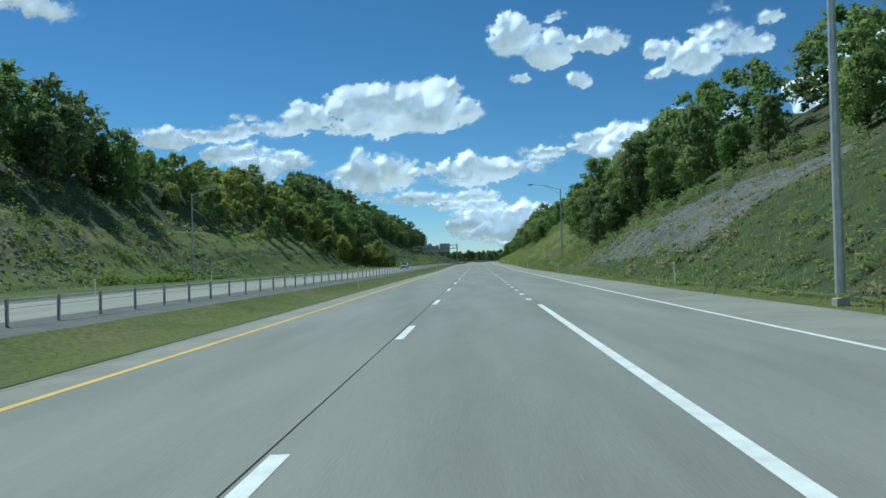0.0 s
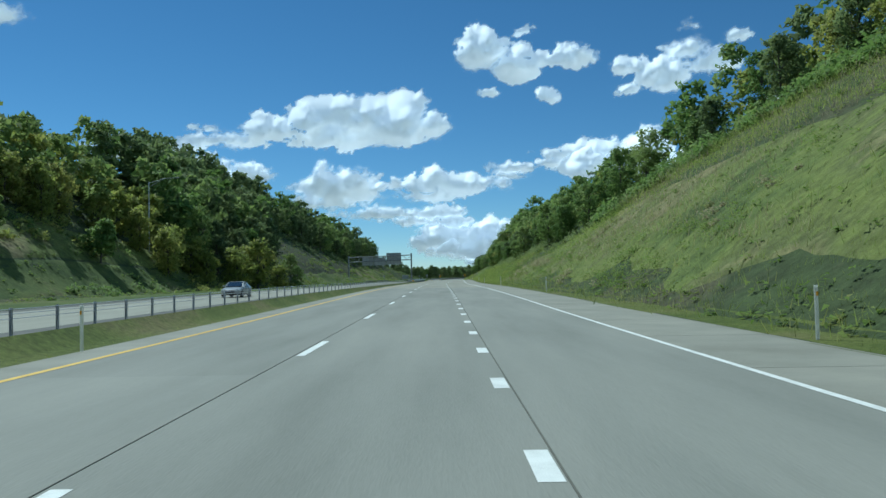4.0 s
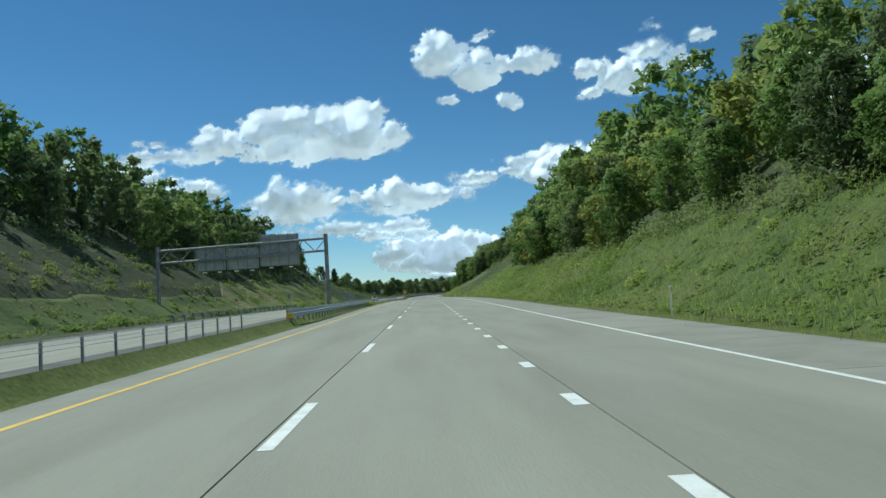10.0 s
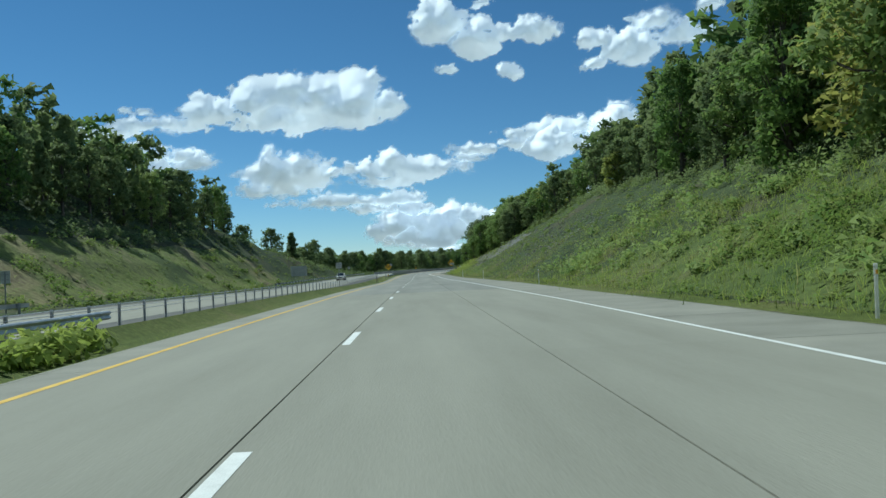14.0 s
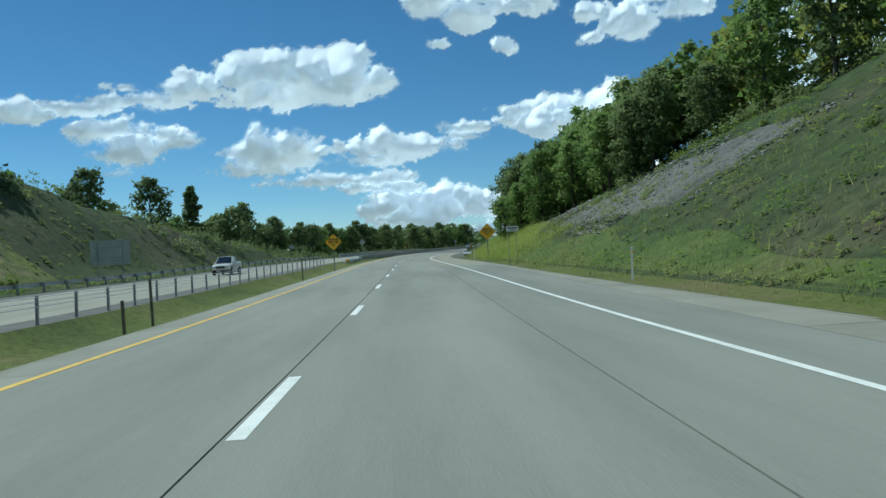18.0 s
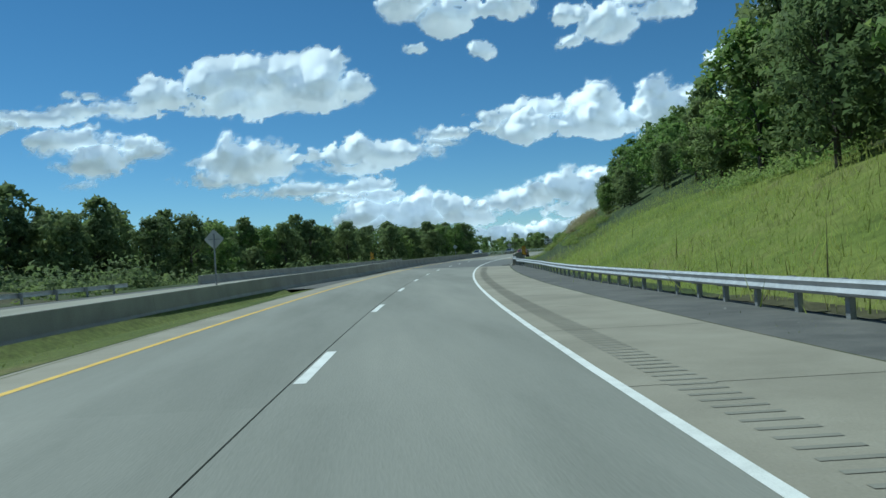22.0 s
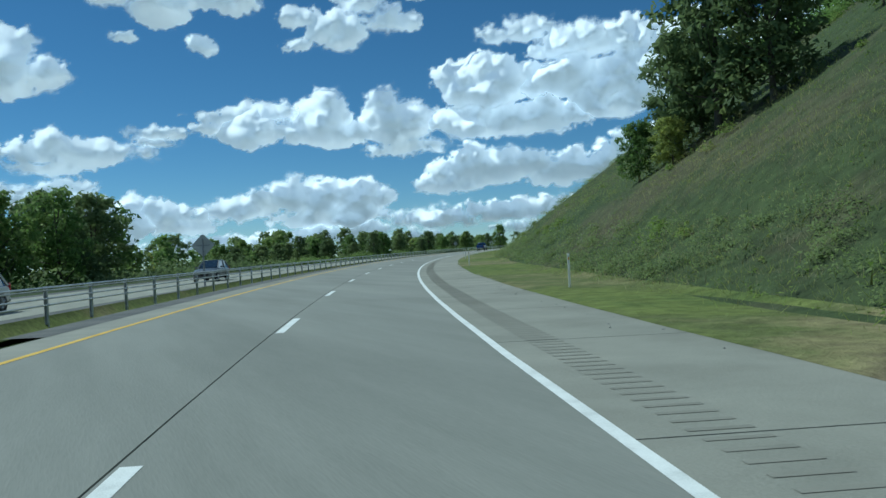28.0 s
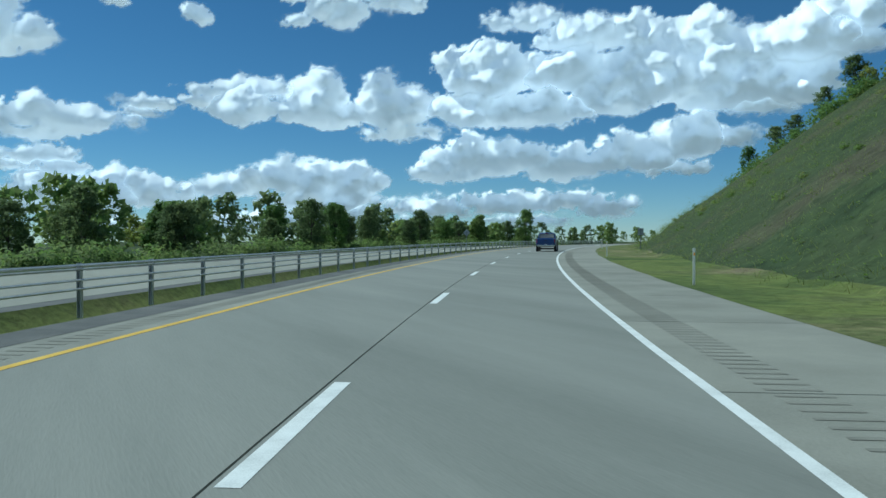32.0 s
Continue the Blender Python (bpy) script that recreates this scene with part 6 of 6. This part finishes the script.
        part("badge", join(rod((-.035, -.012, .93), (0, -.02, .84), .009, .005, 6), rod((.035, -.012, .93), (0, -.02, .84), .009, .005, 6)), CHROME, e)
    if kind == "pickup":
        part("tailgate", box((1.66, .05, .5), (0, -.02, 1.0), .03), paint, e)
        part("tailgate_handle", box((.24, .03, .07), (0, -.05, 1.12), .01), TRIM, e)
        part("bed_floor", box((1.5, 1.7, .03), (0, 1.0, 1.34)), TRIM, e, "dark bed cover")
        part("stop_light", box((.3, .03, .05), (0, 2.0, 1.83)), TAIL, e)
    e.matrix_world = m
    return e


def paint(name, c):
    return material(name, [tuple(v * 0.8 for v in c), c], 1.5, 0.32, coat=0.6, fine=0.2)


RED = paint("red_car_paint", (0.30, 0.012, 0.026))
BLUE = paint("blue_car_paint", (0.02, 0.06, 0.22))
SILVER = paint("silver_car_paint", (0.42, 0.43, 0.42))
CAR_WHITE = paint("white_car_paint", (0.68, 0.68, 0.66))
GREY = paint("grey_car_paint", (0.14, 0.15, 0.16))
car("red_car", "crimson coupe with a low rear spoiler stopped on the hard shoulder", RED, "sedan", stand(777.2, 4.1, 0.0, -1.5))
car("blue_pickup", "dark blue pickup truck in the lane ahead, seen from behind", BLUE, "pickup", stand(990, 0.1, 0.0))
car("silver_car", "silver saloon car on the opposite carriageway", SILVER, "sedan", stand(198, -18.4, float(opp_z(198)), 180))
car("white_pickup", "white pickup truck on the opposite carriageway", CAR_WHITE, "pickup", stand(612, -20.0, float(opp_z(612)), 180))
car("white_suv", "white estate car on the opposite carriageway by the bridge", CAR_WHITE, "suv", stand(838, -15.6, float(opp_z(838)), 180))
car("grey_suv", "grey sport utility car on the opposite carriageway", GREY, "suv", stand(871.5, -15.3, float(opp_z(871.5)), 180))

# ---- clouds ----
def cloud_material():
    """White mist that thins out towards the cloud's rim."""
    m = bpy.data.materials.new("cloud")
    m.use_nodes = True
    n, l = m.node_tree.nodes, m.node_tree.links
    n.remove(n["Principled BSDF"])
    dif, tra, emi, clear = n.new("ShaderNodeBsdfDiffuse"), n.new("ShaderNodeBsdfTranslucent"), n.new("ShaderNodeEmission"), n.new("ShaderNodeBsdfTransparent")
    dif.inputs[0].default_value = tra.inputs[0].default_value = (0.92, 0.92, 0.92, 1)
    # bluish glow of its own, in place of light scattered inside the cloud
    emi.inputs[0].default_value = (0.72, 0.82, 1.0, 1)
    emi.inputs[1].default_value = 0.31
    body, glow, rim = n.new("ShaderNodeMixShader"), n.new("ShaderNodeAddShader"), n.new("ShaderNodeMixShader")
    body.inputs[0].default_value = 0.12
    l.new(dif.outputs[0], body.inputs[1])
    l.new(tra.outputs[0], body.inputs[2])
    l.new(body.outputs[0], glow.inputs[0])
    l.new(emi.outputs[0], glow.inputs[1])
    att = n.new("ShaderNodeAttribute")
    att.attribute_name = "thickness"
    l.new(att.outputs["Fac"], rim.inputs[0])
    l.new(clear.outputs[0], rim.inputs[1])
    l.new(glow.outputs[0], rim.inputs[2])
    l.new(rim.outputs[0], n["Material Output"].inputs["Surface"])
    return m


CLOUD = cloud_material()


def puffs_of(blobs, rc):
    """Round puffs heaped on one another inside each blob: azimuth, height, nearness and radius in degrees."""
    out = []
    for az, el, ra, re in blobs:
        first = []
        for k in range(int(2.4 * ra / re) + 3):
            t = rc.uniform(-1, 1)
            swell = math.sqrt(1 - 0.8 * t * t)
            r = re * rc.uniform(0.5, 0.85) * swell
            first.append((az + t * max(ra - 0.6 * r, 0.1), el + re * rc.uniform(-0.30, 0.34) * swell, re * rc.uniform(0, 0.3), r))
        out += first
        for many, low, high in ((8, 0.26, 0.5), (4, 0.28, 0.55)):
            grown = []
            for x, y, z, r in first:
                for k in range(many):
                    d = rc.normal(size=3) + (0, 0.45, 0.35)
                    d /= np.linalg.norm(d)
                    d[1] *= 1.0 if d[1] > 0 else 0.5
                    grown.append((x + d[0] * r * 0.82, y + d[1] * r * 0.82, z + max(d[2], -0.2) * r * 0.82, r * rc.uniform(low, high)))
            first = grown
            out += grown
    return out


def cloud(s_ref, blobs, grow=1.08, step=0.092):
    """A heap of puffs in relief; a blob is azimuth, height, half width and half height in degrees as seen from s_ref."""
    blobs = [(az, el, ra * grow ** 0.5, re * grow) for az, el, ra, re in blobs]
    seed = int(abs(blobs[0][0]) * 10)
    rc = np.random.default_rng(seed)
    bl = np.array(blobs)
    away = 4800.0 - s_ref
    u = np.arange((bl[:, 0] - bl[:, 2]).min() - 1.4, (bl[:, 0] + bl[:, 2]).max() + 1.4, step)
    v = np.arange((bl[:, 1] - bl[:, 3]).min() - 1.0, (bl[:, 1] + bl[:, 3]).max() + 1.2, step)
    uu, vv = np.meshgrid(u, v)
    wu = uu + 0.55 * (fbm(uu * 0.9, vv * 0.9, 31) - 0.47) + 0.16 * (fbm(uu * 4, vv * 4, 33, 3) - 0.44)
    wv = vv + 0.45 * (fbm(uu * 0.9, vv * 0.9, 47) - 0.47) + 0.16 * (fbm(uu * 4, vv * 4, 49, 3) - 0.44)
    high, rim = np.full(uu.shape, -0.05), np.full(uu.shape, -1.0)
    for x, y, ra, re in blobs:
        q = np.sqrt(((wu - x) / (0.9 * ra)) ** 2 + ((wv - y) / (re * np.where(wv < y, 0.72, 0.78))) ** 2)
        rim = np.maximum(rim, (1 - q) * re)
        high = np.maximum(high, np.where(q < 1, 0.5 * re * (1 - q * q), -0.05))
    for x, y, z, r in puffs_of(blobs, rc):
        m = r + 0.55
        i0, i1 = np.searchsorted(v, (y - m, y + m))
        j0, j1 = np.searchsorted(u, (x - m, x + m))
        dx, dy = wu[i0:i1, j0:j1] - x, wv[i0:i1, j0:j1] - y
        q = dx * dx + np.where(dy < 0, dy * 1.45, dy) ** 2
        rim[i0:i1, j0:j1] = np.maximum(rim[i0:i1, j0:j1], r - np.sqrt(q))
        high[i0:i1, j0:j1] = np.maximum(high[i0:i1, j0:j1], np.where(q < r * r, z + 0.95 * (r - q / r), -0.05))
    blur = lambda f: sum(np.roll(np.roll(f, i, 0), j, 1) for i in (-1, 0, 1) for j in (-1, 0, 1)) / 9
    sharp = blur(high)
    for k in range(9):
        high = blur(high)
    high = 0.6 * high + 0.4 * sharp
    wisp = fbm(uu * 1.1, vv * 1.6, seed % 40 + 5, 5) - 0.47
    frayed = fbm(uu * 3.4, vv * 4.2, seed % 40 + 17, 4) - 0.46
    dens = rim + 0.9 * wisp + 0.55 * frayed + 0.15
    fade = 0.26 + 1.0 * np.clip(vnoise(uu * 0.5, vv * 0.5, seed % 30) - 0.35, 0, 1)
    a, e = np.radians(uu), np.radians(vv)
    radius = away - (1.95 * high - 0.12 * (vv - vv.min())) * radians(1) * away
    p = on(s_ref, 0, 1.4) + radius[..., None] * np.stack([np.sin(a) * np.cos(e), np.cos(a) * np.cos(e), np.sin(e)], -1)
    faces = grid_faces(*uu.shape)
    keep = (dens.ravel()[faces] > -0.02).any(1)
    used, index = np.unique(faces[keep], return_inverse=True)
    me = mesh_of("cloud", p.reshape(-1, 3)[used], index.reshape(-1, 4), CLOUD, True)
    thin = me.attributes.new("thickness", "FLOAT", "POINT")
    k = np.clip(dens / fade, 0, 1)
    thin.data.foreach_set("value", (k * k * (3 - 2 * k)).ravel()[used].astype(np.float32))
    return tagged(new("cloud", me), "white cumulus cloud with a grey base in a blue sky", "cloud", "clouds in the sky", "structure")


cloud(271, [(-4.0, 11.8, 3.4, 2.2), (-8.5, 12.2, 3.0, 1.9), (-6.2, 10.7, 5.8, 1.1), (-12.9, 11.1, 2.2, 1.1), (-16.5, 10.2, 3.2, 0.6), (-20.0, 9.7, 2.4, 0.5), (-17.0, 11.0, 1.0, 0.3), (-2.5, 13.0, 1.8, 1.0), (-0.7, 11.4, 1.3, 1.2)], 1.1)
cloud(271, [(-18.4, 8.3, 2.5, 1.0), (-14.5, 8.2, 1.3, 0.7)], 1.17)
cloud(271, [(-7.8, 6.8, 3.5, 1.3), (-8.8, 5.8, 2.9, 0.7), (-5.3, 7.5, 0.9, 0.4), (0.3, 7.1, 4.6, 0.9), (-1.4, 6.2, 2.5, 0.5), (-4.0, 4.9, 4.6, 0.5), (0.2, 4.9, 1.7, 0.4)], 1.28)
cloud(271, [(1.3, 2.6, 3.3, 1.3), (3.9, 3.5, 1.7, 0.8), (-0.7, 3.2, 1.0, 0.9)], 1.28)
cloud(271, [(5.7, 8.2, 1.7, 0.4), (11.3, 9.2, 3.1, 0.8), (8.4, 8.5, 1.0, 0.3)], 1.28)
cloud(271, [(3.4, 16.7, 2.0, 1.5), (5.9, 15.5, 2.0, 1.4), (10.3, 16.0, 1.8, 0.9), (7.8, 16.1, 0.9, 0.8), (8.3, 13.4, 0.8, 0.6), (6.6, 18.1, 0.8, 0.3), (3.8, 13.9, 0.6, 0.3)], 1.17)
cloud(271, [(14.2, 15.1, 1.4, 0.7), (16.9, 14.2, 2.0, 1.2), (18.4, 16.0, 1.6, 0.8), (20.1, 14.8, 1.9, 0.8), (14.4, 13.4, 1.0, 0.4), (18.5, 17.5, 0.8, 0.3), (22.1, 16.4, 0.6, 0.3)], 1.17)
cloud(498, [(-25.1, 9.8, 2.5, 0.8), (-18.0, 7.4, 2.1, 1.2), (-14.8, 8.2, 1.4, 0.7), (-19.0, 5.9, 1.0, 0.4)], 1.28)
cloud(842, [(11.8, 9.5, 2.8, 1.6), (16.7, 10.1, 2.5, 2.0), (17.5, 9.1, 3.7, 1.4), (22.5, 9.6, 3.3, 2.2), (23.3, 7.9, 3.3, 0.9), (5.4, 8.7, 1.7, 0.5)])
cloud(842, [(29.2, 11.9, 3.7, 2.3), (28.3, 9.4, 3.7, 1.8), (33.3, 12.4, 2.0, 1.3), (27.6, 12.4, 2.5, 1.2), (32.8, 9.3, 4.0, 1.6)])
cloud(842, [(37.3, 14.4, 5.0, 1.7), (32.6, 15.6, 2.4, 1.1), (43.7, 13.8, 3.9, 1.8), (47.6, 12.5, 3.0, 2.1), (41.8, 11.0, 4.0, 1.7), (45.1, 9.9, 3.2, 1.5), (30.1, 15.3, 1.6, 0.8), (36.5, 11.8, 5.5, 1.9), (42.5, 12.2, 5.0, 2.0), (48.5, 10.6, 4.5, 2.0), (38.4, 10.1, 3.4, 1.5), (51.0, 12.8, 2.9, 2.1)])
cloud(842, [(29.4, 6.1, 4.5, 1.8), (34.7, 5.4, 3.6, 1.4), (39.8, 6.1, 3.0, 1.8), (26.1, 5.0, 2.9, 1.0), (42.8, 7.1, 2.9, 1.9)])
cloud(842, [(15.3, 4.6, 4.1, 1.7), (19.0, 4.5, 2.9, 1.6), (10.8, 3.9, 3.2, 1.2), (17.3, 3.1, 4.6, 1.2)])
cloud(842, [(4.6, 3.6, 4.2, 1.2), (0.9, 2.5, 2.9, 1.2), (6.9, 2.8, 2.3, 0.8)])
cloud(842, [(25.2, 2.5, 3.7, 1.0), (30.2, 2.7, 4.1, 1.0), (35.4, 3.1, 3.1, 0.8), (37.8, 2.4, 2.3, 0.9)])
cloud(842, [(9.6, 1.3, 4.8, 0.9), (15.6, 1.5, 4.1, 0.9), (19.8, 2.0, 2.5, 0.8), (3.5, 1.2, 2.2, 0.6), (23.1, 1.3, 2.5, 0.6), (32.2, 1.6, 3.2, 0.6)])
cloud(842, [(-3.4, 4.9, 2.0, 0.5), (-0.0, 4.8, 1.8, 0.7), (0.3, 4.0, 1.2, 0.4)])
cloud(914, [(52.7, 12.9, 3.5, 1.4), (53.3, 14.5, 4.0, 1.5), (48.2, 9.3, 2.8, 0.9), (44.6, 11.8, 3.3, 1.2), (46.4, 7.3, 2.4, 0.8), (42.7, 5.3, 2.4, 0.7)])
cloud(62, [(-33.0, 17.6, 3.0, 1.1), (-29.6, 17.0, 1.6, 0.7)], 1.17)
# unseen broken cloud cover added behind and above the road to brighten the shade
for az, el, ra, re in ((72, 12, 9, 3.5), (84, 22, 12, 5), (100, 10, 12, 4), (112, 27, 13, 6), (128, 14, 12, 4.5), (146, 24, 14, 6), (150, 9, 12, 3.5), (172, 15, 14, 5), (182, 32, 15, 7), (200, 11, 13, 4), (214, 23, 13, 6), (232, 13, 12, 4.5), (250, 25, 12, 5.5), (266, 12, 11, 4), (140, 42, 16, 7), (95, 42, 14, 6), (215, 44, 15, 7), (165, 58, 20, 7), (60, 30, 10, 5), (45, 27, 9, 4), (52, 43, 14, 6), (70, 58, 18, 7), (283, 18, 7, 3)):
    cloud(450, [(az, el, ra, re), (az + 0.5 * ra, el - 0.3 * re, 0.7 * ra, 0.6 * re)], 1.1, 0.45)
